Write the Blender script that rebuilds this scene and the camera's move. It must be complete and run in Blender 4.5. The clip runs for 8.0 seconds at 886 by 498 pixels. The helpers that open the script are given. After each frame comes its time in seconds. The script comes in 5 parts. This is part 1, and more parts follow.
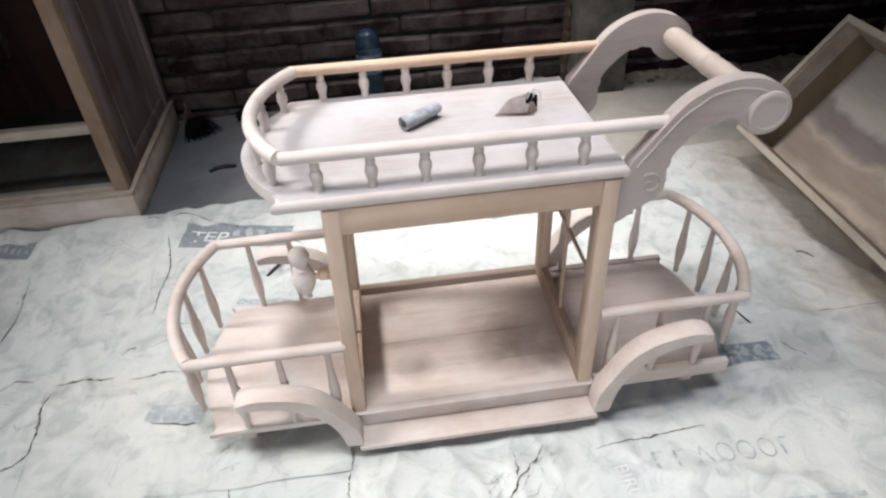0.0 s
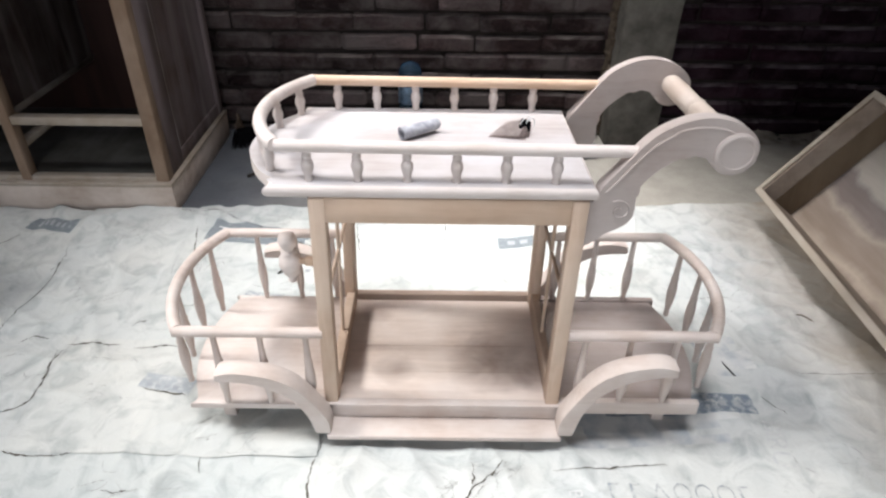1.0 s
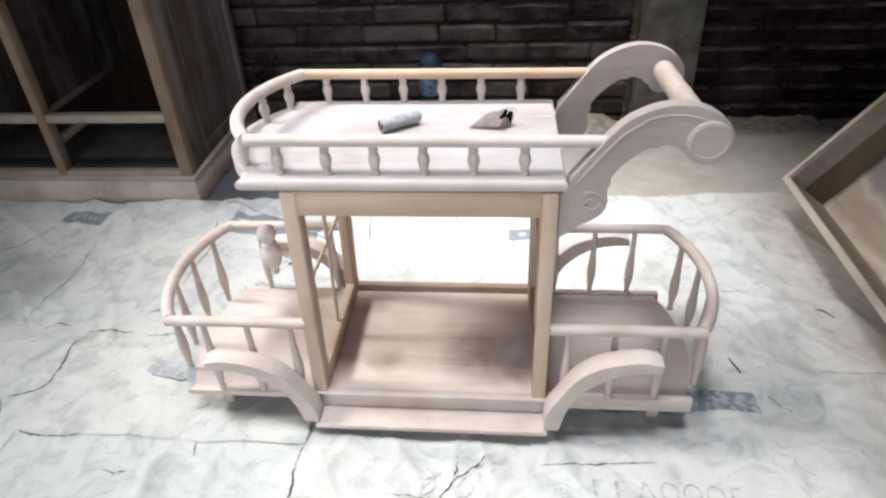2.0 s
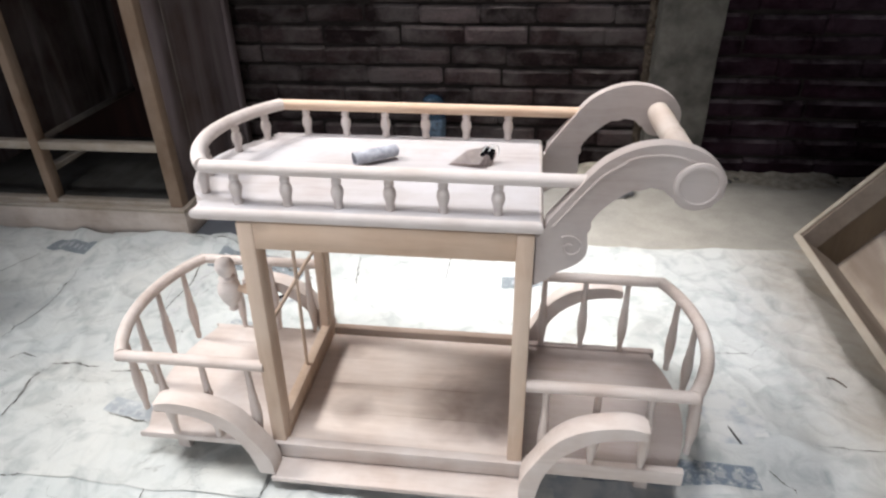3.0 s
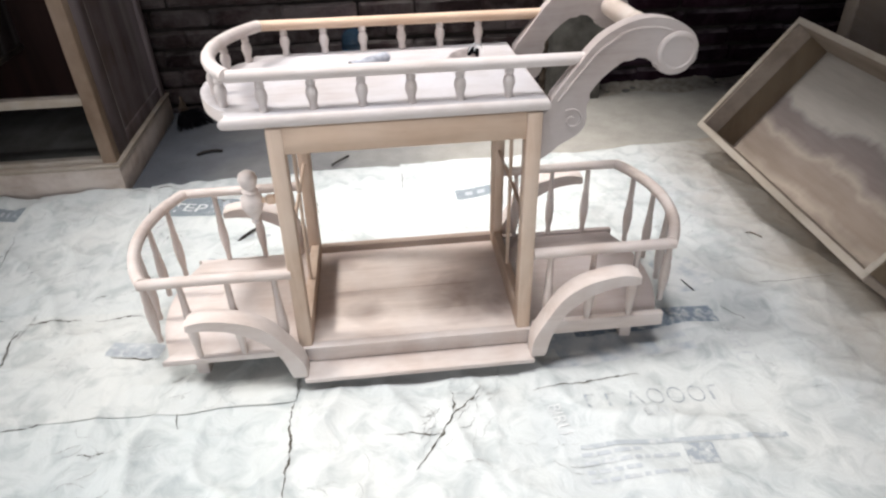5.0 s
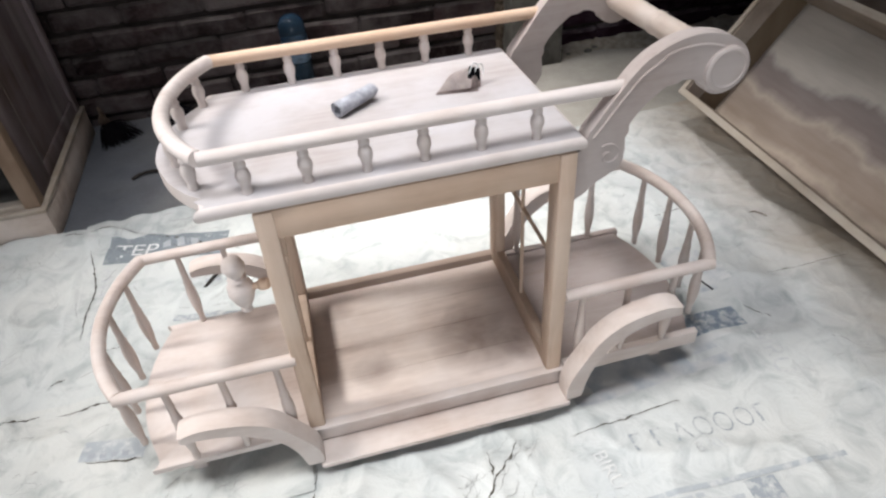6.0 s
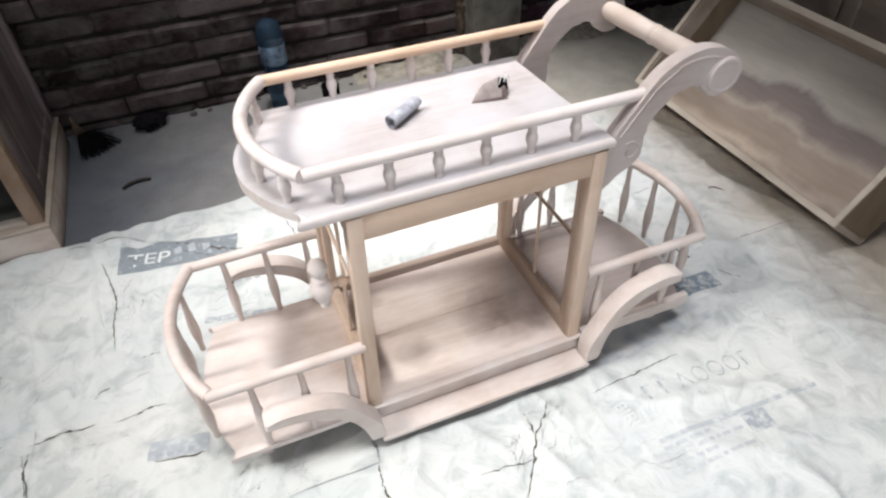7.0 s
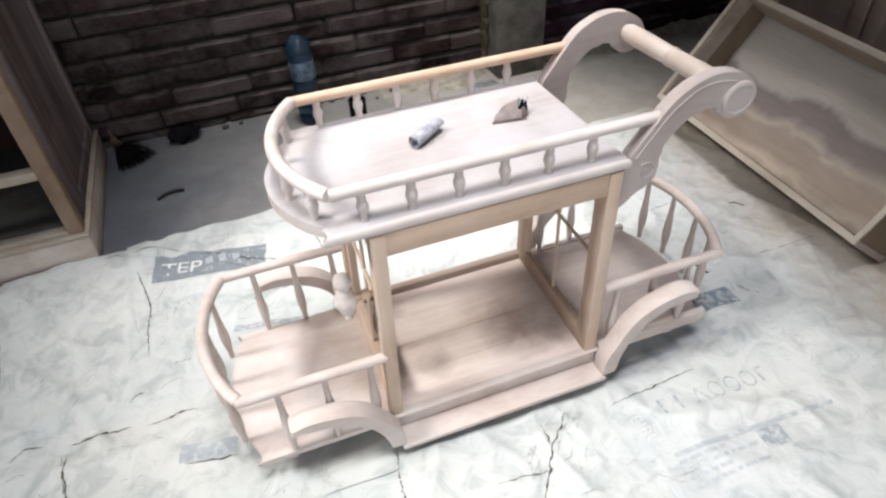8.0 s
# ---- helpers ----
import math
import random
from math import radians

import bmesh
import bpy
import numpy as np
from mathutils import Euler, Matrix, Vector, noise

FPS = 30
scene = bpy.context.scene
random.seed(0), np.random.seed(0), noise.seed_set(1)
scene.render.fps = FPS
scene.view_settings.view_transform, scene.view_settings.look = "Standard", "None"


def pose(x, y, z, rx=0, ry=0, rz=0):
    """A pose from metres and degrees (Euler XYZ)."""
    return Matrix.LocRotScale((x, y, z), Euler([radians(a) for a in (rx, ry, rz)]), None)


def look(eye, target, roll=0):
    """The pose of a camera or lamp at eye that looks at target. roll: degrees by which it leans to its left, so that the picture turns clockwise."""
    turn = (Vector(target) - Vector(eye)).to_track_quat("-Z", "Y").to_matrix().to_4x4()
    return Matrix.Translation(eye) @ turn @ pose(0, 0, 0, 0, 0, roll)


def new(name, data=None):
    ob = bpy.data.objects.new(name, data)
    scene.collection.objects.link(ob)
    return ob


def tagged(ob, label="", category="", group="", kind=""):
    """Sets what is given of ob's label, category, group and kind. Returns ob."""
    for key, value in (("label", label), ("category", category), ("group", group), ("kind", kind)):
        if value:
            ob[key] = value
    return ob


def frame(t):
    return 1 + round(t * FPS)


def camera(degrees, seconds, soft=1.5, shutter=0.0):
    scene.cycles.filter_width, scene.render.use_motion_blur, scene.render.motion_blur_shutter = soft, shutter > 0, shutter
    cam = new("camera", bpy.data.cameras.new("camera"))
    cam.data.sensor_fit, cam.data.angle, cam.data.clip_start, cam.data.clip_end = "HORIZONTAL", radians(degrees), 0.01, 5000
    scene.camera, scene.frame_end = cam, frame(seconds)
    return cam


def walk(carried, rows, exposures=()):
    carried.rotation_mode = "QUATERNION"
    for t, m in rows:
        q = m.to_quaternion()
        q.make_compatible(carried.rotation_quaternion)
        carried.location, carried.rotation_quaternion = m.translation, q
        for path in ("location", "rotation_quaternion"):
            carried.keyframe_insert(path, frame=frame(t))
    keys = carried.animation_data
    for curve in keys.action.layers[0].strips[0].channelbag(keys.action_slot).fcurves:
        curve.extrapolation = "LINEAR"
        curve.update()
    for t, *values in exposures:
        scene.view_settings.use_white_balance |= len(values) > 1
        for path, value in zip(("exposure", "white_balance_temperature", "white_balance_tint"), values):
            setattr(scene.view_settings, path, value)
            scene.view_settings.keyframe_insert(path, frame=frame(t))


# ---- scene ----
cam = camera(69.0, 8.0, soft=2.4)
PATH = [
    (0, (0.089, 0.066, 1.183), (0.244, 1.622, -0.064), -3.1),
    (0.3, (0.155, 0.074, 1.184), (0.236, 1.654, -0.039), -2.8),
    (0.5, (0.175, 0.062, 1.174), (0.238, 1.658, -0.029), -2.2),
    (0.7, (0.187, 0.02, 1.165), (0.224, 1.629, -0.022), -0.6),
    (1, (0.216, -0.053, 1.157), (0.222, 1.604, 0.036), 0.8),
    (1.2, (0.237, -0.082, 1.16), (0.218, 1.574, 0.037), 1.7),
    (2.3, (0.419, -0.012, 1.151), (0.158, 1.592, -0.016), -4.9),
    (2.5, (0.437, 0.013, 1.129), (0.114, 1.591, -0.056), -4.2),
    (2.7, (0.455, 0.035, 1.107), (0.16, 1.623, -0.073), -3.1),
    (2.8, (0.452, 0.037, 1.095), (0.198, 1.674, -0.024), -2.2),
    (3, (0.455, 0.035, 1.096), (0.213, 1.741, 0.081), -1.3),
    (3.2, (0.444, 0.013, 1.078), (0.231, 1.744, 0.099), -0.0),
    (3.4, (0.427, -0.021, 1.046), (0.257, 1.691, 0.026), 0.5),
    (3.5, (0.419, -0.035, 1.033), (0.266, 1.657, -0.023), 0.9),
    (3.7, (0.398, -0.063, 1.02), (0.277, 1.623, -0.05), 1.1),
    (4, (0.36, -0.107, 1.024), (0.314, 1.609, -0.002), 0.1),
    (4.2, (0.333, -0.135, 1.025), (0.323, 1.594, 0.021), 0.3),
    (4.5, (0.277, -0.181, 1.034), (0.338, 1.547, 0.029), 0.5),
    (4.7, (0.241, -0.184, 1.04), (0.331, 1.523, 0.002), -0.1),
    (5.8, (0.114, 0.111, 1.111), (0.366, 1.602, -0.198), -5.8),
    (6, (0.095, 0.146, 1.132), (0.4, 1.646, -0.156), -4.5),
    (6.2, (0.072, 0.168, 1.157), (0.436, 1.645, -0.14), -3.1),
    (6.5, (0.012, 0.176, 1.181), (0.471, 1.59, -0.157), -2.1),
    (6.7, (-0.057, 0.151, 1.218), (0.473, 1.563, -0.097), -1.9),
    (6.8, (-0.101, 0.14, 1.237), (0.461, 1.545, -0.071), -1.9),
    (7, (-0.154, 0.117, 1.255), (0.368, 1.508, -0.083), -2.4),
    (7.2, (-0.186, 0.099, 1.26), (0.304, 1.513, -0.066), -0.5),
    (7.5, (-0.197, 0.089, 1.291), (0.258, 1.548, 0.001), -1.3),
    (7.7, (-0.181, 0.091, 1.298), (0.261, 1.539, -0.009), -2.8),
    (8, (-0.153, 0.092, 1.298), (0.304, 1.524, -0.022), -3.7),
]
# the camera's own slow exposure drift
EXPOSURES = [(0, 1.01), (0.5, 1.17), (1, 1.22), (2.5, 1.18), (3.5, 1.15), (4.5, 1.26), (6, 1.01), (7, 1.20), (8, 1.20)]
walk(cam, [(t, look(eye, target, roll)) for t, eye, target, roll in PATH], EXPOSURES)

# ---- light: thin cloud, added roof gaps and an added open front ----
world = bpy.data.worlds.new("world")
scene.world = world
world.use_nodes = True
wn = world.node_tree
sky = wn.nodes.new("ShaderNodeTexSky")
sky.sky_type, sky.sun_disc = "NISHITA", False
sky.sun_elevation, sky.sun_rotation = radians(50), radians(-90)
wn.links.new(sky.outputs[0], wn.nodes["Background"].inputs[0])
wn.nodes["Background"].inputs[1].default_value = 0.08

# soft sun through thin cloud, coming in by an added gap in the roof
sun_data = bpy.data.lights.new("sun", "SUN")
sun_data.energy, sun_data.angle, sun_data.color = 1.5, radians(12), (1.0, 0.975, 0.96)
new("sun", sun_data).matrix_world = look((-9.6, 0.5, 10.0), (0.0, 0.0, 0.0))

ROOF, WEST = 4.2, -5.4
# added roof openings, out of view: x0, x1, y0, y1; the first, wide one trims the sun's pool
SUN_GAP = (-4.86, -2.77, -0.6, 2.6)
# the others hold added fill lamps: power, colour and spread of each
FILL_BAYS = [(-0.45, 0.45, 0.00, 0.70, 8.0, (0.96, 0.965, 1.0), 60), (0.05, 0.65, 1.55, 2.15, 4.1, (1.0, 0.97, 0.965), 32)]
BAYS = [SUN_GAP] + [b[:4] for b in FILL_BAYS]
for x0, x1, y0, y1, power, tint, spread in FILL_BAYS:
    bay_data = bpy.data.lights.new("roof_fill_light", "AREA")
    bay_data.shape, bay_data.size, bay_data.size_y = "RECTANGLE", x1 - x0, y1 - y0
    bay_data.energy, bay_data.color, bay_data.spread = power, tint, radians(spread)
    new("roof_fill_light", bay_data).matrix_world = pose((x0 + x1) / 2, (y0 + y1) / 2, ROOF + 0.02)
# unseen front opening added behind the walk, for a fill lamp: x0, x1, z0, z1
FRONT_GAP = (-1.60, 0.70, 0.0, 2.45)
front_data = bpy.data.lights.new("front_fill_light", "AREA")
front_data.shape, front_data.size, front_data.size_y = "RECTANGLE", FRONT_GAP[1] - FRONT_GAP[0], FRONT_GAP[3] - FRONT_GAP[2]
front_data.energy, front_data.color = 23, (0.985, 0.975, 1.0)
new("front_fill_light", front_data).matrix_world = pose((FRONT_GAP[0] + FRONT_GAP[1]) / 2, -2.72, (FRONT_GAP[2] + FRONT_GAP[3]) / 2, 90)
scene.view_settings.exposure = 0.0


# ---- materials ----
class Mat:
    """A small builder for node materials in object-space metres."""

    def __init__(self, name, rough=0.7, spec=0.3, metal=0.0):
        self.m = bpy.data.materials.new(name)
        self.m.use_nodes = True
        self.t = self.m.node_tree
        self.b = self.t.nodes["Principled BSDF"]
        self.b.inputs["Roughness"].default_value = rough
        self.b.inputs["Specular IOR Level"].default_value = spec
        self.b.inputs["Metallic"].default_value = metal
        self.co = self.node("ShaderNodeNewGeometry").outputs["Position"]

    def node(self, kind, **values):
        n = self.t.nodes.new(kind)
        for k, v in values.items():
            n.inputs[k].default_value = v
        return n

    def link(self, a, b):
        self.t.links.new(a, b)

    def mapped(self, scale, turn=(0, 0, 0), co=None):
        n = self.node("ShaderNodeMapping")
        n.inputs["Scale"].default_value = scale
        n.inputs["Rotation"].default_value = [radians(a) for a in turn]
        self.link(co or self.co, n.inputs["Vector"])
        return n.outputs[0]

    def noise(self, scale, detail=4, rough=0.55, stretch=None, distort=0.0):
        n = self.node("ShaderNodeTexNoise", Scale=scale, Detail=detail, Roughness=rough, Distortion=distort)
        self.link(self.mapped(stretch) if stretch else self.co, n.inputs["Vector"])
        return n.outputs["Fac"]

    def ramp(self, fac, stops):
        n = self.node("ShaderNodeValToRGB")
        e = n.color_ramp.elements
        while len(e) < len(stops):
            e.new(0.5)
        for el, (p, c) in zip(e, stops):
            el.position, el.color = p, (*c, 1) if len(c) == 3 else c
        self.link(fac, n.inputs[0])
        return n.outputs[0]

    def mix(self, fac, a, b, mode="MIX"):
        n = self.node("ShaderNodeMix")
        n.data_type, n.blend_type = "RGBA", mode
        for sock, v in ((n.inputs[0], fac), (n.inputs[6], a), (n.inputs[7], b)):
            if hasattr(v, "is_linked"):
                self.link(v, sock)
            elif isinstance(v, (int, float)):
                sock.default_value = v
            else:
                sock.default_value = (*v, 1)
        return n.outputs[2]

    def bump(self, height, strength=0.3, dist=0.004):
        n = self.node("ShaderNodeBump", Strength=strength, Distance=dist)
        self.link(height, n.inputs["Height"])
        self.link(n.outputs[0], self.b.inputs["Normal"])

    def colour(self, c):
        self.link(c, self.b.inputs["Base Color"])
        return self

    def rough(self, fac, lo, hi):
        n = self.node("ShaderNodeMapRange")
        n.inputs["To Min"].default_value, n.inputs["To Max"].default_value = lo, hi
        self.link(fac, n.inputs["Value"])
        self.link(n.outputs[0], self.b.inputs["Roughness"])


def wood(name, dark, light, dust, dusty=0.5, along="x", rough=0.75, dark_spots=(), spot_colour=(0.1, 0.06, 0.05), runs=0.0):
    """Sanded timber with grain along one axis, blotchy sanding dust and, if told, dark spots or runs of dust."""
    w = Mat(name, rough, 0.2)
    st = {"x": (0.12, 1, 1), "y": (1, 0.12, 1), "z": (1, 1, 0.12)}[along]
    grain = w.noise(70, 6, 0.65, st, 0.6)
    streak = w.noise(16, 3, 0.5, st, 0.4)
    blotch = w.noise(7, 4, 0.6)
    c = w.mix(w.ramp(streak, [(0.3, (0, 0, 0)), (0.72, (1, 1, 1))]), dark, light)
    c = w.mix(0.35, c, w.ramp(grain, [(0.3, (0.55, 0.5, 0.46)), (0.65, (1, 1, 1))]), "MULTIPLY")
    n = w.node("ShaderNodeMath")
    n.operation = "MULTIPLY"
    w.link(w.ramp(blotch, [(0.35, (0, 0, 0)), (0.65, (1, 1, 1))]), n.inputs[0])
    n.inputs[1].default_value = dusty
    c = w.mix(n.outputs[0], c, dust)
    if runs:
        run = w.noise(6.5, 3, 0.5, {"x": (0.09, 1, 1), "y": (1, 0.09, 1), "z": (1, 1, 0.09)}[along], 1.4)
        k = w.node("ShaderNodeMath")
        k.operation = "MULTIPLY"
        w.link(w.ramp(run, [(0.46, (0, 0, 0)), (0.72, (1, 1, 1))]), k.inputs[0])
        k.inputs[1].default_value = runs
        c = w.mix(k.outputs[0], c, [min(1.7 * v, 0.8) for v in dust])
    for sx, sy, size, strength in dark_spots:
        far = w.node("ShaderNodeVectorMath")
        far.operation = "DISTANCE"
        w.link(w.mapped((1, 1, 0)), far.inputs[0])
        far.inputs[1].default_value = (sx, sy, 0)
        ragged = w.node("ShaderNodeMath")
        ragged.operation = "MULTIPLY_ADD"
        w.link(w.noise(9, 3, 0.55, None, 0.6), ragged.inputs[0])
        ragged.inputs[1].default_value = 1.6 * size
        w.link(far.outputs["Value"], ragged.inputs[2])
        c = w.mix(w.ramp(ragged.outputs[0], [(0.9 * size, [strength] * 3), (1.9 * size, (0, 0, 0))]), c, spot_colour)
    w.colour(c)
    w.bump(grain, 0.25, 0.0015)
    w.rough(blotch, rough - 0.1, min(rough + 0.12, 1))
    return w.m


RAW_X = wood("raw_wood_x", (0.536, 0.378, 0.271), (0.651, 0.48, 0.358), (0.678, 0.54, 0.428), 0.5, "x")
RAW_Y = wood("raw_wood_y", (0.5, 0.36, 0.278), (0.608, 0.457, 0.367), (0.633, 0.514, 0.438), 0.5, "y")
RAW_Z = wood("raw_wood_z", (0.51, 0.374, 0.28), (0.62, 0.475, 0.37), (0.645, 0.535, 0.441), 0.5, "z")
DUST_X = wood("dusty_wood_x", (0.482, 0.394, 0.347), (0.582, 0.498, 0.448), (0.627, 0.571, 0.538), 0.8, "x")
DUST_Z = wood("dusty_wood_z", (0.482, 0.394, 0.347), (0.582, 0.498, 0.448), (0.627, 0.571, 0.538), 0.8, "z")
DUST_Y = wood("dusty_wood_y", (0.493, 0.403, 0.336), (0.594, 0.504, 0.437), (0.638, 0.577, 0.532), 0.7, "y")
TOP = wood("tray_wood", (0.397, 0.354, 0.34), (0.459, 0.422, 0.415), (0.479, 0.461, 0.472), 0.9, "x", 0.7)
GALLERY = wood("gallery_wood", (0.556, 0.482, 0.442), (0.653, 0.583, 0.546), (0.685, 0.637, 0.622), 0.6, "x", 0.75)
ARM_WOOD = wood("arm_wood", (0.398, 0.332, 0.302), (0.473, 0.405, 0.375), (0.505, 0.457, 0.437), 0.7, "x", 0.75)
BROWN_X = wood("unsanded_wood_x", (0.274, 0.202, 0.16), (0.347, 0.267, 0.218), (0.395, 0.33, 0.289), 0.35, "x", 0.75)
# right basket's wood, darkened for the shade of tray and arms
BASKET_SHADED = wood("bare_basket_wood", (0.29, 0.235, 0.215), (0.37, 0.31, 0.285), (0.42, 0.375, 0.36), 0.5, "x", 0.8)
# deck spots: some stain, plus shade under the tray painted into the wood
DECK = wood("deck_wood", (0.593, 0.485, 0.419), (0.737, 0.629, 0.558), (0.763, 0.696, 0.65), 0.45, "x", 0.8, ((0.335, 1.06, 0.09, 0.78), (0.12, 1.03, 0.05, 0.52), (0.05, 1.24, 0.05, 0.52), (0.43, 1.01, 0.04, 0.52)), (0.20, 0.142, 0.12))
CAB_Z = wood("cabinet_wood_z", (0.0657, 0.046, 0.0404), (0.11, 0.0779, 0.07), (0.147, 0.121, 0.126), 0.6, "z", 0.8, runs=0.8)
CAB_X = wood("cabinet_wood_x", (0.10, 0.079, 0.064), (0.15, 0.123, 0.103), (0.20, 0.187, 0.178), 0.6, "x", 0.8)
CAB_FRAME = wood("cabinet_frame_wood", (0.169, 0.11, 0.073), (0.25, 0.172, 0.119), (0.313, 0.238, 0.184), 0.5, "z", 0.75)
CAB_RAIL = wood("cabinet_rail_wood", (0.234, 0.186, 0.138), (0.344, 0.283, 0.22), (0.44, 0.399, 0.357), 0.6, "x", 0.75)
CAB_PLINTH = wood("plinth_wood", (0.373, 0.3, 0.251), (0.518, 0.433, 0.37), (0.643, 0.576, 0.526), 0.6, "x", 0.8)
# inner panels: red-brown and dusty wood, with the bays' shade in the colour
CAB_IN = wood("shaded_cabinet_back", (0.00822, 0.00239, 0.00161), (0.0197, 0.00578, 0.00418), (0.0265, 0.0109, 0.009), 0.3, "z", 0.65, runs=0.35)
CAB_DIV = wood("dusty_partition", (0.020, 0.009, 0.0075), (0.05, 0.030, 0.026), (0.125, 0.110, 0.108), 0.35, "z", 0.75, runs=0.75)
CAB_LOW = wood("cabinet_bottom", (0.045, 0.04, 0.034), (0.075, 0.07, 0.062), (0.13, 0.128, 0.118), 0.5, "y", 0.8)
CRATE = wood("drawer_wood", (0.203, 0.157, 0.122), (0.284, 0.228, 0.182), (0.355, 0.309, 0.269), 0.35, "y", 0.75)
RIM = wood("drawer_rim_wood", (0.367, 0.308, 0.243), (0.475, 0.41, 0.335), (0.518, 0.475, 0.421), 0.4, "y", 0.75)
CRATE_END = wood("drawer_end_wood", (0.109, 0.0764, 0.0489), (0.152, 0.111, 0.0726), (0.187, 0.147, 0.105), 0.3, "z", 0.75)
GREEN = wood("old_green_wood", (0.09, 0.085, 0.045), (0.14, 0.13, 0.07), (0.22, 0.2, 0.13), 0.3, "z", 0.7)


def panel_wood():
    """Thin ply with broad wavy bands of figure along its length and pale filler smears."""
    w = Mat("drawer_panel_wood", 0.75, 0.2)
    dot = w.node("ShaderNodeVectorMath")
    dot.operation = "DOT_PRODUCT"
    w.link(w.co, dot.inputs[0])
    dot.inputs[1].default_value = (0.612, 0, 0.791)
    across = w.node("ShaderNodeMapRange")
    across.inputs["From Min"].default_value, across.inputs["From Max"].default_value = 0.82, 1.29
    across.clamp = False
    w.link(dot.outputs["Value"], across.inputs["Value"])
    wavy = w.node("ShaderNodeMath")
    wavy.operation = "MULTIPLY_ADD"
    w.link(w.noise(1.5, 5, 0.55, (0.5, 1.3, 0.5), 0.3), wavy.inputs[0])
    wavy.inputs[1].default_value = 0.75
    w.link(across.outputs[0], wavy.inputs[2])
    shift = w.node("ShaderNodeMath")
    shift.operation = "SUBTRACT"
    w.link(wavy.outputs[0], shift.inputs[0])
    shift.inputs[1].default_value = 0.375
    c = w.ramp(shift.outputs[0], [(0.0, (0.429, 0.334, 0.262)), (0.12, (0.302, 0.239, 0.198)), (0.19, (0.541, 0.454, 0.374)), (0.27, (0.374, 0.299, 0.243)), (0.43, (0.413, 0.337, 0.278)), (0.47, (0.525, 0.446, 0.377)),
                                  (0.55, (0.287, 0.239, 0.223)), (0.67, (0.270, 0.231, 0.218)), (0.73, (0.525, 0.485, 0.432)), (1.0, (0.477, 0.440, 0.390))])
    c = w.mix(0.10, c, (0.31, 0.262, 0.222))
    c = w.mix(0.5, c, w.ramp(w.noise(5, 4, 0.6, (1, 0.4, 1)), [(0.3, (0.72, 0.70, 0.68)), (0.7, (1.1, 1.1, 1.1))]), "MULTIPLY")
    g = w.noise(60, 5, 0.6, (1, 0.1, 1))
    w.colour(w.mix(0.3, c, w.ramp(g, [(0.3, (0.6, 0.56, 0.52)), (0.65, (1, 1, 1))]), "MULTIPLY"))
    w.bump(g, 0.2, 0.001)
    return w.m


PLY = panel_wood()


